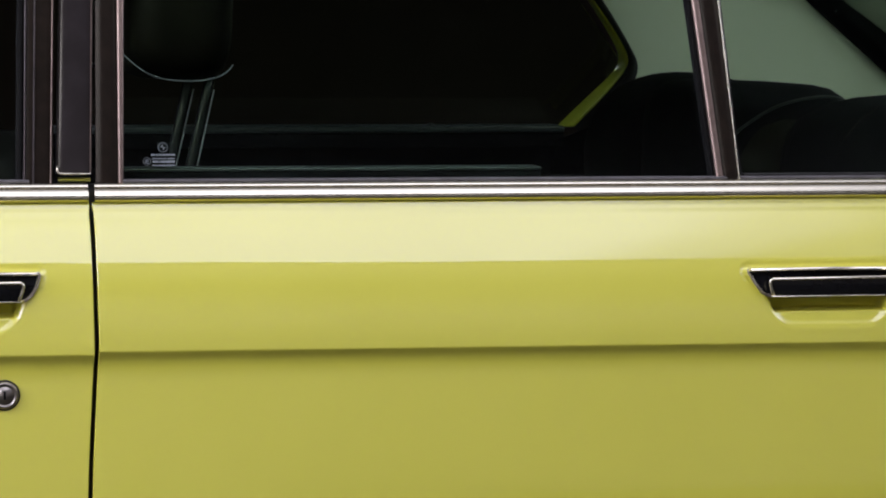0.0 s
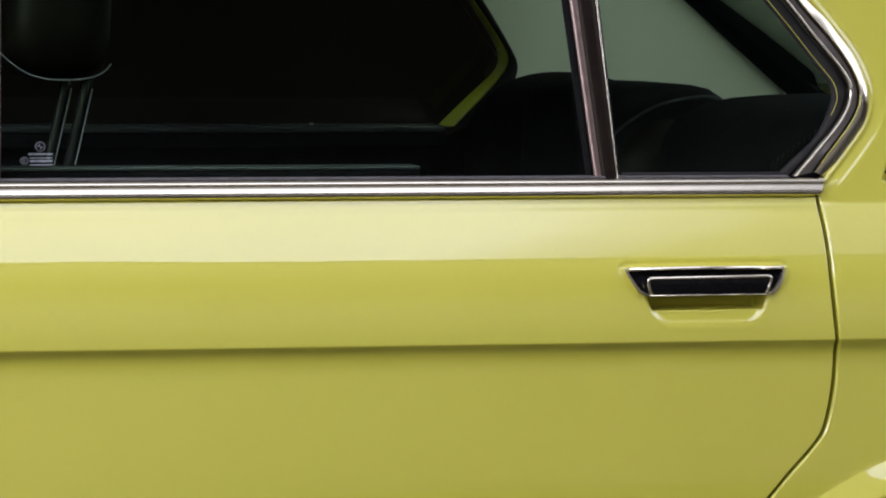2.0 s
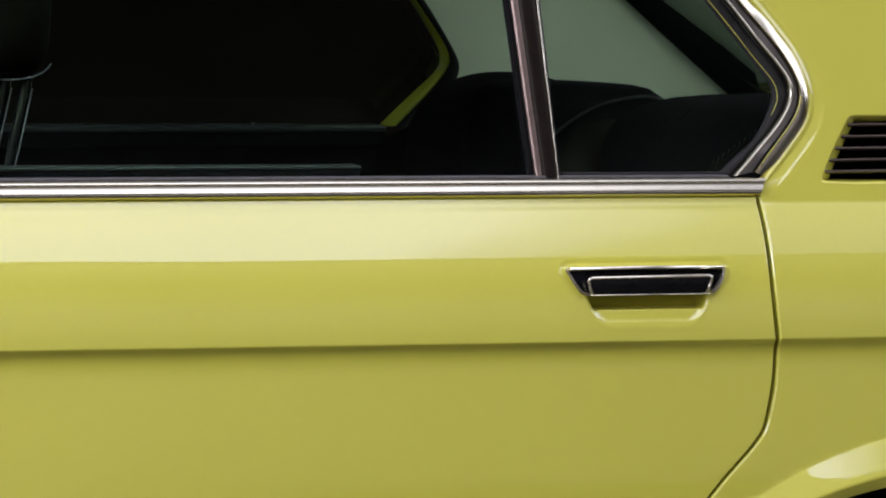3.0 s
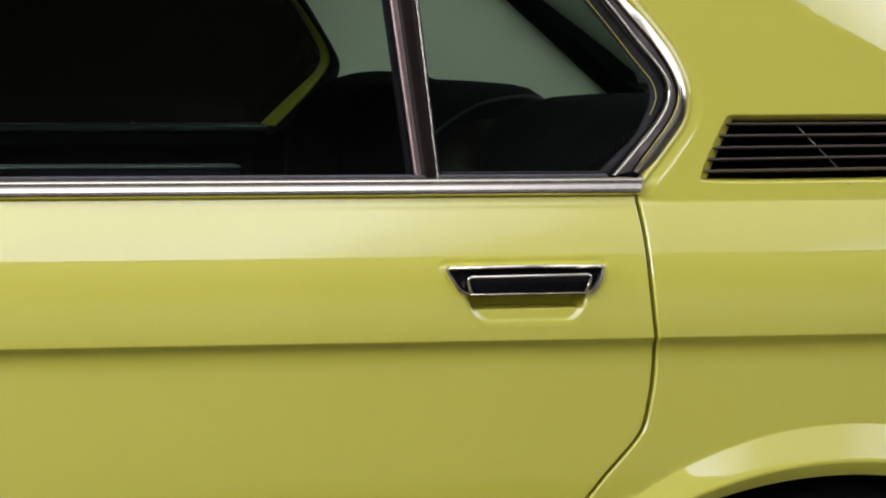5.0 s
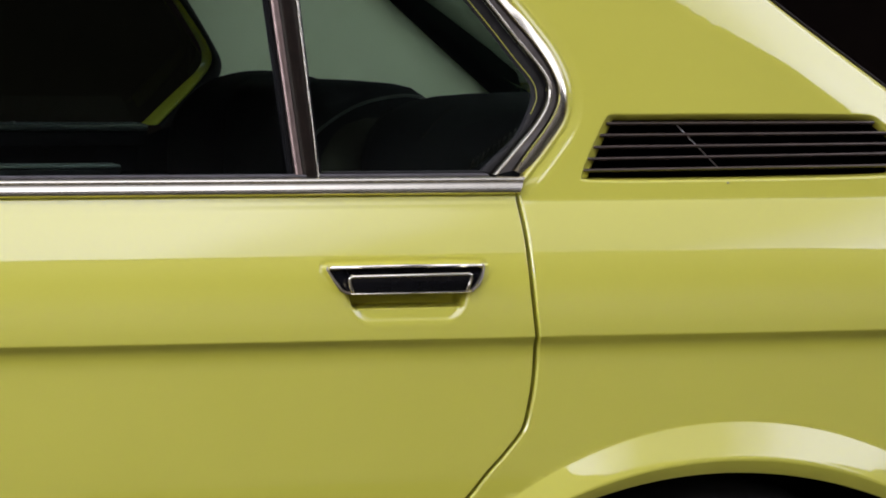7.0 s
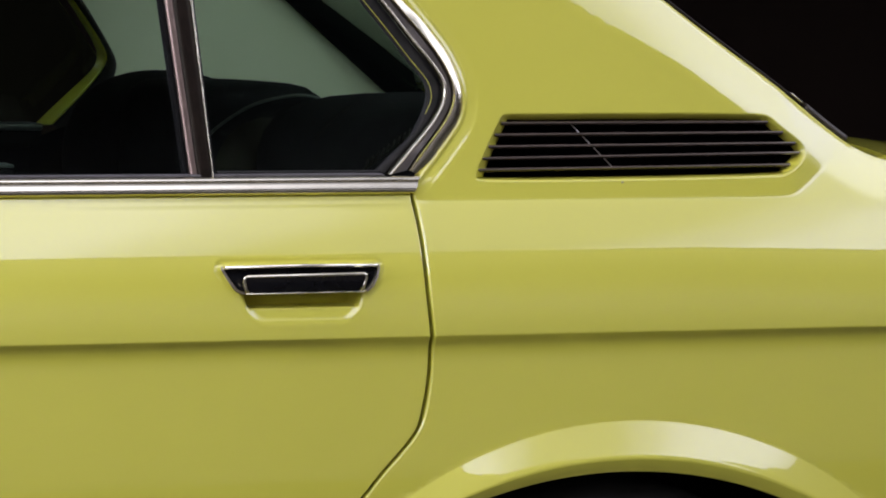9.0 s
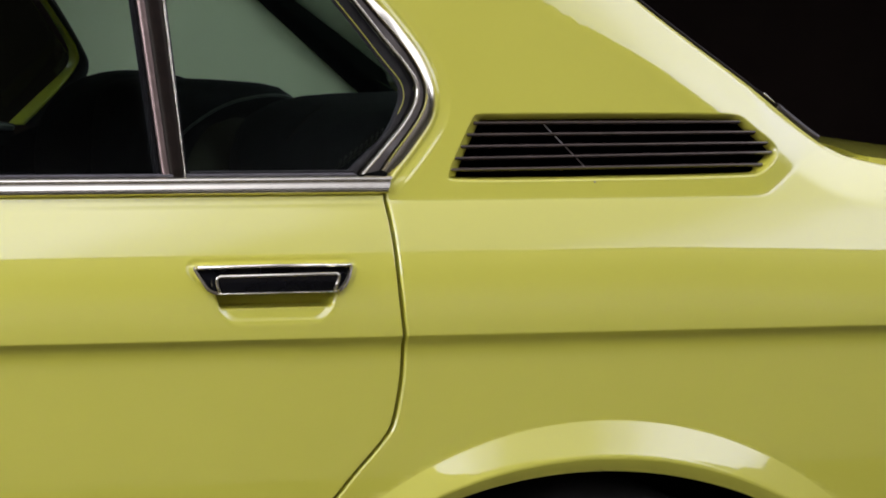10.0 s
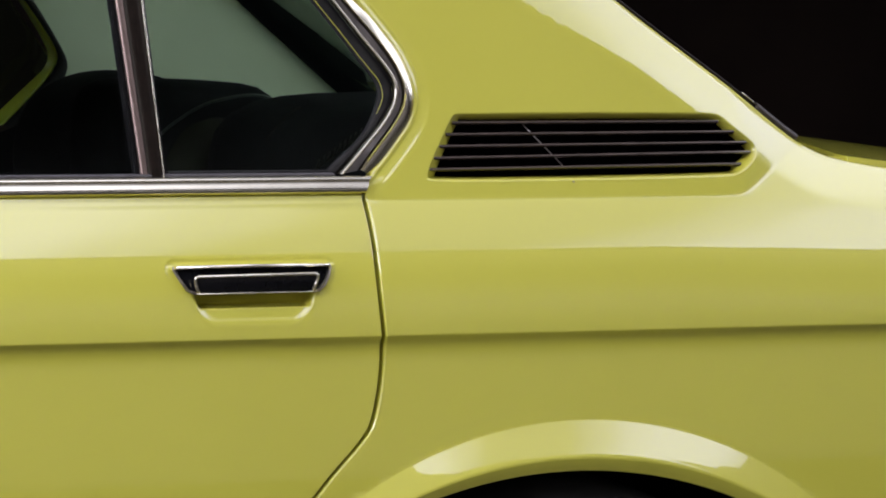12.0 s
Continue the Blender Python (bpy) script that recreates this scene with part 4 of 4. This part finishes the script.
def rear_window():
    low, high = (1.690, 1.000), (1.262, 1.316)
    bm = bmesh.new()
    rows = []
    for k in range(13):
        v = k / 12
        x, z = high[0] + (low[0] - high[0]) * v, high[1] + (low[1] - high[1]) * v
        y = base(x, z) + 0.040
        rows.append([(x + (0.03 + 0.055 * v) * (1 - u * u), YC - (y - YC) * -u * -1, z + 0.02 * (1 - u * u)) for u in np.linspace(-1, 1, 17)])
    w = part("rear_window", grid_bm(rows, 0.005), GLASS, car, "green-tinted rear window")
    w.visible_shadow = False
    for far in (False, True):
        strip = [(x + 0.0016, mirror_y(base(x, z) + 0.030, far), z + 0.0020) for x, z in REAR_EDGE if z > 1.030]
        part("window_strip", tube_bm(resample(strip, 40), 0.0024), ANODISED, w, "thin dark metal strip")
        path = [(x + 0.0015, mirror_y(base(x, z) + 0.030, far), z + 0.0022) for x, z in REAR_EDGE if 0.9945 < z < 1.034]
        part("window_gasket", tube_bm(resample(path, 16), 0.0057, 12), GREY_GASKET, w, "dark grey rubber gasket")
    p = [(x + 0.0035, base(x, z) + 0.028, z + 0.0042) for x, z in REAR_EDGE if 1.0295 < z < 1.050]
    part("gasket_clip", tube_bm(p, 0.0009), CHROME, w, "bright joint clip")
    part("parcel_shelf", box_bm(1.30, 1.69, YS + 0.17, 2 * YC - YS - 0.17, 0.955, 0.985, 0.01), CARPET, car, "black parcel shelf")


rear_window()


DECK_STEPS = [-1, -0.995, -0.987, -0.975, -0.96, -0.93, -0.88] + list(np.linspace(-0.8, 0.8, 17)) + [0.88, 0.93, 0.96, 0.975, 0.987, 0.995, 1]


def boot_lid():
    edge = YS + 0.097

    def point(x, u):
        fall = 0.9815 - 0.12 * (x - 1.747) - 0.05 * max(0.0, x - 2.15)
        return (x, YC - (edge - YC) * u, fall - 0.001 + 0.031 * (1 - abs(u) ** 1.8))

    def sunk(rows, d):
        return [[(x, y, z - d) for x, y, z in r] for r in rows]

    def seam(u):
        return 1.747 + 0.095 * (1 - abs(u) ** 2.4) + 0.012 * max(0.0, (abs(u) - 0.97) / 0.03) ** 2

    def strip(front, back, n):
        return [[point(front(u) + (back(u) - front(u)) * k / (n - 1), u) for u in DECK_STEPS] for k in range(n)]
    lid = part("boot_lid", grid_bm(strip(seam, lambda u: 2.22, 26), 0.012), PAINT, car, "lime yellow boot lid")
    lid.data.set_sharp_from_angle(angle=radians(35))
    cowl = part("rear_cowl", grid_bm(sunk(strip(lambda u: 1.684 + 0.080 * (1 - u * u), lambda u: seam(u) - 0.0050, 6), 0.0026), 0.006), PAINT, car, "lime yellow panel under the rear window")
    cowl.data.set_sharp_from_angle(angle=radians(35))
    part("lid_seal", tube_bm([(p[0] - 0.0035, p[1], p[2] - 0.0070) for p in (point(seam(u), u) for u in np.linspace(-0.984, 0.984, 81))], 0.0022), RUBBER, car, "dark rubber lid seal")
    part("lid_channel", grid_bm([[(p[0], p[1], p[2] - 0.018) for p in r] for r in strip(lambda u: seam(u) - 0.03, lambda u: seam(u) + 0.03, 3)], 0.004), PAINT, car, "painted lid channel")
    part("tail_panel", box_bm(2.20, 2.245, YS + 0.07, 2 * YC - YS - 0.07, 0.35, 0.90, 0.02), PAINT, car, "lime yellow tail panel")


boot_lid()


def nose():
    rows = [crossed(x, z, YS + 0.06, 0.03) for x, z in ((-0.74, 0.955), (-1.0, 0.945), (-1.5, 0.915), (-2.06, 0.86))]
    part("bonnet", grid_bm(rows, 0.02), PAINT, car, "lime yellow bonnet")
    part("nose_panel", box_bm(-2.11, -2.06, YS + 0.05, 2 * YC - YS - 0.05, 0.35, 0.86, 0.02), PAINT, car, "lime yellow nose panel")
    rows = []
    for k in range(9):
        v = k / 8
        x, z = -0.33 - 0.40 * v, 1.312 - 0.352 * v
        y = base(x, z) + 0.03
        rows.append([(x - 0.05 * (1 - u * u), YC + (y - YC) * u, z + 0.01 * (1 - u * u)) for u in np.linspace(-1, 1, 13)])
    w = part("windscreen", grid_bm(rows, 0.005), GLASS, car, "green-tinted windscreen")
    w.visible_shadow = False


nose()


def wheel(cx, far):
    cy = YS + 0.125
    y0 = mirror_y(cy, far)
    s = -1 if not far else 1
    bm = bmesh.new()
    prof = [(0.185, -0.085), (0.24, -0.098), (0.295, -0.092), (0.312, -0.07), (0.315, 0.0), (0.312, 0.07), (0.295, 0.092), (0.24, 0.098), (0.185, 0.085)]
    n = 48
    rows = [[bm.verts.new((cx + r * math.cos(k * math.tau / n), y0 + o, 0.315 + r * math.sin(k * math.tau / n))) for k in range(n)] for r, o in prof]
    for a, b in zip(rows, rows[1:] + rows[:1]):
        for k in range(n):
            bm.faces.new((a[k], a[(k + 1) % n], b[(k + 1) % n], b[k]))
    bmesh.ops.recalc_face_normals(bm, faces=bm.faces[:])
    t = part("wheel", bm, TYRE, car, "black tyre on a steel rim")
    bm = bmesh.new()
    prof = [(0.188, 0.07), (0.18, 0.055), (0.12, 0.03), (0.06, 0.05), (0.055, 0.06), (0.001, 0.06)]
    rows = [[bm.verts.new((cx + r * math.cos(k * math.tau / n), y0 + s * o, 0.315 + r * math.sin(k * math.tau / n))) for k in range(n)] for r, o in prof]
    for a, b in zip(rows[:-1], rows[1:]):
        for k in range(n):
            bm.faces.new((a[k], a[(k + 1) % n], b[(k + 1) % n], b[k]))
    bmesh.ops.recalc_face_normals(bm, faces=bm.faces[:])
    part("rim", bm, STEEL, t)


for cx in (1.39, -1.25):
    for far in (False, True):
        wheel(cx, far)


# ---- inner shell: sills, floor, wheel tubs, inner door sides ----
def shell():
    part("floor_pan", box_bm(-0.85, 1.02, YS + 0.06, 2 * YC - YS - 0.06, 0.20, 0.25, 0.01), CARPET, car, "black carpeted floor")
    part("inner_boot", box_bm(1.02, 2.18, YS + 0.25, 2 * YC - YS - 0.25, 0.32, 0.90, 0.01), VOID, car)
    part("engine_bay", box_bm(-2.04, -0.80, YS + 0.25, 2 * YC - YS - 0.25, 0.25, 0.84, 0.01), VOID, car)
    for far in (False, True):
        a, b = sorted((mirror_y(YS + 0.075, far), mirror_y(YS + 0.11, far)))
        part("door_card", box_bm(0.30, 1.13, a, b, 0.27, 0.948, 0.012), CARPET, car, "black door trim panel")
        part("door_card", box_bm(-0.75, 0.235, a, b, 0.27, 0.948, 0.012), CARPET, car, "black door trim panel")
        a, b = sorted((mirror_y(YS + 0.055, far), mirror_y(YS + 0.13, far)))
        part("centre_pillar", box_bm(0.236, 0.299, a, b, 0.25, 0.960, 0.006), RUBBER, car)
        # wheel tub
        bm = bmesh.new()
        rows = []
        for o in (0.020, 0.26):
            rows.append([bm.verts.new((1.385 + 0.40 * math.cos(t) * 1.15, mirror_y(YS + o, far), 0.25 + 0.405 * math.sin(t) + 0.0)) for t in np.linspace(-0.2, math.pi + 0.2, 30)])
        for k in range(29):
            bm.faces.new((rows[0][k], rows[0][k + 1], rows[1][k + 1], rows[1][k]))
        bm.faces.new(rows[1])
        bmesh.ops.recalc_face_normals(bm, faces=bm.faces[:])
        part("wheel_tub", bm, VOID, car, "black wheel housing", False)
        # behind the shut lines
        lip = lambda x, z: base(x, z) + 0.020
        sheet("jamb", [(x - 0.03, z) for x, z in DOOR_REAR[2:]] + [(x + 0.03, z) for x, z in DOOR_REAR[::-1][:-2]], lip, PAINT, car, "", 0.006, far)


shell()


# ---- cabin ----
def far_pillar():
    f = lambda x, z: mirror_y(4.735 - 0.25 * (z - 0.96), True)
    out = [(1.24, 0.95), (1.200, 1.010), (1.201, 1.050), (1.194, 1.080), (1.149, 1.154), (1.024, 1.318), (1.270, 1.318), (1.475, 1.152), (1.660, 1.003), (1.68, 0.95)]
    sheet("pillar_trim", out, f, TRIM_GREY, car, "light grey pillar trim", 0.006, True)
    sheet("window_seal", [(1.262, 1.318), (1.467, 1.152), (1.652, 1.003), (1.80, 1.003), (1.61, 1.152), (1.40, 1.318)], lambda x, z: f(x, z) + 0.012, VOID, car, "black rear window surround", 0.006, True)
    outer = smooth_path([(1.022, 1.318), (1.148, 1.1544), (1.174, 1.1168), (1.196, 1.0832), (1.208, 1.0621), (1.208, 1.0452), (1.198, 1.020), (1.170, 0.985), (1.130, 0.950)])
    mid = smooth_path([(1.008, 1.318), (1.1361, 1.1544), (1.1712, 1.1083), (1.1885, 1.0830), (1.1950, 1.0661), (1.1910, 1.0500), (1.1695, 1.0205), (1.1265, 0.9745), (1.118, 0.966)])
    inner = smooth_path([(1.004, 1.318), (1.1325, 1.1543), (1.1665, 1.1060), (1.1825, 1.0800), (1.1855, 1.0661), (1.1800, 1.0491), (1.1577, 1.0279), (1.1231, 0.9940), (1.096, 0.966)])
    for nm, a, b, m, off in (("door_seal", mid, outer, RUBBER, -0.014), ("inner_frame", inner, mid, PAINT, -0.004)):
        pa, pb = resample(a, 60), resample(b, 60)
        bm = bmesh.new()
        rows = []
        for (x0, z0), (x1, z1) in zip(pa, pb):
            y0, y1 = mirror_y(f(x0, z0), True), mirror_y(f(x1, z1), True)
            prof = ((0.0, 0.020), (0.35, 0.010), (0.75, 0.001), (1.0, 0.0), (1.0, 0.03)) if m is PAINT else ((0.0, 0.007), (0.0, 0.0), (0.5, -0.004), (1.0, 0.0), (1.0, 0.03))
            rows.append([bm.verts.new((x0 + (x1 - x0) * u, y0 + (y1 - y0) * u + off + d, z0 + (z1 - z0) * u)) for u, d in prof])
        for r, s in zip(rows[:-1], rows[1:]):
            for k in range(4):
                bm.faces.new((r[k], r[k + 1], s[k + 1], s[k]))
        bmesh.ops.recalc_face_normals(bm, faces=bm.faces[:])
        part(nm, bm, m, car, "body-coloured inner window frame" if m is PAINT else "black rubber door seal")
    # added black sheet that keeps the corner dark over the yellow panel edge
    sheet("corner_cover", [(1.085, 0.88), (1.32, 0.88), (1.25, 0.985), (1.19, 0.985), (1.128, 0.962), (1.085, 0.945)], lambda x, z: f(x, z) + 0.016, VOID, car, "black sheet added to cover the yellow panel edge", 0.005, True)
    # far door tops with their lock buttons
    for x0, x1 in ((0.30, 1.10), (-0.7, 0.236)):
        part("door_top", box_bm(x0, x1, 4.718, 4.80, 0.935, 0.9575, 0.003), CARPET, car, "black padded door top")
        # light on the door top's edge, put in as a paler strip
        part("door_top_lit_edge", box_bm(x0, x1, 4.715, 4.80, 0.9575, 0.9680, 0.003), SATIN, car, "lighter satin strip drawn as the door top's lit edge")
    part("lock_button", tube_bm([(0.900, 4.735, 0.955), (0.900, 4.735, 0.9715)], 0.0038, 10), PALE_GREY, car, "small bright lock button")
    pane("door_glass", [(0.302, 0.962), (1.135, 0.962), (1.215, 1.05), (1.02, 1.305), (0.306, 1.305)], car, "green-tinted door glass", far=True)
    # near door's inner sill
    part("door_top", box_bm(0.30, 0.739, YS + 0.087, YS + 0.125, 0.950, 0.9732, 0.002), CARPET, car, "black padded door top")
    # paler strip for the light along this top's rounding
    part("door_top_lit_edge", box_bm(0.30, 0.739, YS + 0.085, YS + 0.125, 0.9732, 0.9768, 0.0015), SATIN, car, "lighter satin strip drawn as the door top's lit edge")
    # near pillar's inner trim
    k = lambda x, z: YS + 0.115 + 0.25 * (z - 0.946)
    sheet("pillar_trim", [(1.20, 0.93), (1.245, 1.02), (1.255, 1.052), (1.245, 1.08), (1.06, 1.318), (1.250, 1.318), (1.465, 1.150), (1.650, 1.003), (1.68, 0.93)], k, VINYL, car, "black pillar trim", 0.006)
    part("headliner", box_bm(-0.30, 1.22, YS + 0.16, 2 * YC - YS - 0.16, 1.300, 1.312, 0.004), VINYL, car, "dark headliner")


far_pillar()


def seats():
    for cy in (3.66, 2 * YC - 3.66):
        s = seat_block("front_seat", (0.30, cy, 0.62), (0.15, 0.50, 0.62), 0.05, 14, CLOTH, car, "black cloth front seat")
        seat_block("cushion", (0.02, cy, 0.40), (0.54, 0.50, 0.18), 0.05, -4, CLOTH, s)
        seat_block("headrest", (0.397, cy, 1.145), (0.124, 0.27, 0.172), 0.03, 2, VINYL, s, "black vinyl head restraint", 4.5)
        rim = [(0.3220, 1.1000), (0.3329, 1.0870), (0.3525, 1.0705), (0.3678, 1.0632), (0.3832, 1.0595), (0.4140, 1.0583), (0.4356, 1.0626), (0.4468, 1.0687), (0.4524, 1.0767)]
        # highlight along the headrest's lower rim, drawn as a pale tube
        part("headrest_rim_glint", tube_bm([(x, cy - 0.122, z) for x, z in smooth_path(rim, 0.006, 2)], 0.0008, 6), PALE_GREY, s, "thin grey edge line")
        for dx, dy in ((0.4125, -0.02), (0.4310, -0.06)) if cy < YC else ():
            part("post", tube_bm([(dx + 0.004, cy + dy, 1.065), (dx, cy + dy, 1.046), (dx - 0.024, cy + dy, 0.935), (dx - 0.03, cy + dy, 0.88)], 0.0062, 14), POST, s, "slim dark head restraint post")
            # the reflection down the post's right side, put in as a pale tube
            part("post_glint", tube_bm([(dx + 0.0078, cy + dy - 0.004, 1.048), (dx - 0.0178, cy + dy - 0.004, 0.935), (dx - 0.0245, cy + dy - 0.004, 0.905)], 0.0008, 6), PALE_GREY, s, "thin pale tube drawn as the post's glint")
    b = seat_block("rear_seat", (1.20, YC, 0.66), (0.22, 1.30, 0.60), 0.05, 22, CLOTH, car, "black cloth rear bench")
    seat_block("cushion", (0.90, YC, 0.40), (0.60, 1.30, 0.22), 0.05, -5, CLOTH, b)
    seat_block("backrest", (1.212, 4.44, 0.928), (0.262, 0.50, 0.250), 0.05, 2, CLOTH, b, "plump black cloth seat back", 2.3)
    seat_block("backrest", (1.190, 4.08, 0.929), (0.216, 0.34, 0.238), 0.05, 2, CLOTH, b, "plump black cloth seat back", 6.0)
    seat_block("backrest", (1.352, 3.64, 0.906), (0.39, 0.58, 0.270), 0.05, -1.5, CLOTH, b, "plump black cloth seat back", 4.2)
    seat_block("centre_rest", (1.235, 3.99, 0.880), (0.26, 0.22, 0.262), 0.05, 12, VINYL, b, "black vinyl centre rest", 3.4)
    part("seat_piping", tube_bm([(x, 3.905, z) for x, z in smooth_path([(1.112, 0.965), (1.127, 0.985), (1.148, 1.001), (1.180, 1.020), (1.214, 1.029), (1.250, 1.033), (1.270, 1.028)], 0.008, 2)], 0.0018, 8), PIPING, b, "thin grey edge line")
    bulge = lambda x, z: 4.44 - 0.25 * max(0.05, 1 - abs((z - 0.928) / 0.125) ** 2.3 - abs((x - 1.212) / 0.131) ** 2.3) ** (1 / 2.3) - 0.002
    part("cover_seam", tube_bm([(x, bulge(x, z), z) for x, z in smooth_path([(1.1950, 1.025), (1.1620, 1.000), (1.1400, 0.965), (1.1150, 0.916)], 0.006, 2)], 0.0013, 6), SEAM_DARK, b, "faint stitched seam")
    part("cover_seam", tube_bm([(x, 3.352, z) for x, z in smooth_path([(1.085, 0.998), (1.099, 1.014), (1.112, 1.027), (1.125, 1.034)], 0.006, 2)], 0.0006, 6), VINYL, b, "faint stitched seam")
    for k in range(12):
        u = k / 11
        x, z = 1.197 - 0.066 * u, 1.016 - 0.046 * u
        part("rib", tube_bm([(x - 0.006, 3.318, z - 0.008), (x, 3.314, z), (x + 0.004, 3.318, z + 0.008)], 0.0009, 6), VINYL, b, "gathered black trim")


seats()


def etching():
    f = lambda x, z: base(x, z) + 0.0115
    def flat(pts):
        bm = bmesh.new()
        bm.faces.new([bm.verts.new((x, f(x, z), z)) for x, z in pts])
        r = bmesh.ops.extrude_face_region(bm, geom=bm.faces[:])
        bmesh.ops.translate(bm, verts=[v for v in r["geom"] if isinstance(v, bmesh.types.BMVert)], vec=(0, 0.0015, 0))
        bmesh.ops.recalc_face_normals(bm, faces=bm.faces[:])
        return bm
    g = [o for o in car.children if o.name.startswith("door_glass")][0]
    def bar(x0, x1, z0, z1):
        part("etched_mark", flat([(x0, z0), (x1, z0), (x1, z1), (x0, z1)]), ETCH, g, "", False)
    def ring(cx, cz, r, w):
        o = [(cx + r * math.cos(a), cz + r * math.sin(a)) for a in np.linspace(0, math.tau, 25)[:-1]]
        i = [(cx + (r - w) * math.cos(a), cz + (r - w) * math.sin(a)) for a in np.linspace(0, math.tau, 25)[:-1]]
        part("etched_ring", ring_bm(o, i, f, 0.0, 0.0012), ETCH, g, "")
    ring(0.3471, 0.9985, 0.0052, 0.0008)
    part("etched_mark", flat([(0.3471, 0.9985), (0.3471, 1.0015), (0.3441, 0.9985)]), ETCH, g, "", False)
    part("etched_mark", flat([(0.3471, 0.9985), (0.3501, 0.9985), (0.3471, 0.9955)]), ETCH, g, "", False)
    for k, (x0, x1) in enumerate(((0.3352, 0.3392), (0.3398, 0.3424), (0.3430, 0.3456), (0.3462, 0.3494), (0.3500, 0.3530), (0.3535, 0.3548), (0.3554, 0.3592))):
        bar(x0, x1, 0.9902, 0.9920)
    bar(0.3362, 0.3590, 0.9868, 0.9878)
    for x0, x1 in ((0.3366, 0.3422), (0.3430, 0.3440), (0.3446, 0.3590)):
        bar(x0, x1, 0.9832, 0.9854)
    bar(0.3362, 0.3590, 0.9800, 0.9812)
    ring(0.3310, 0.9846, 0.0042, 0.0007)
    bar(0.3294, 0.3299, 0.9826, 0.9866)
    for z in (0.9826, 0.9844, 0.9861):
        bar(0.3301, 0.3324, z, z + 0.0005)


etching()
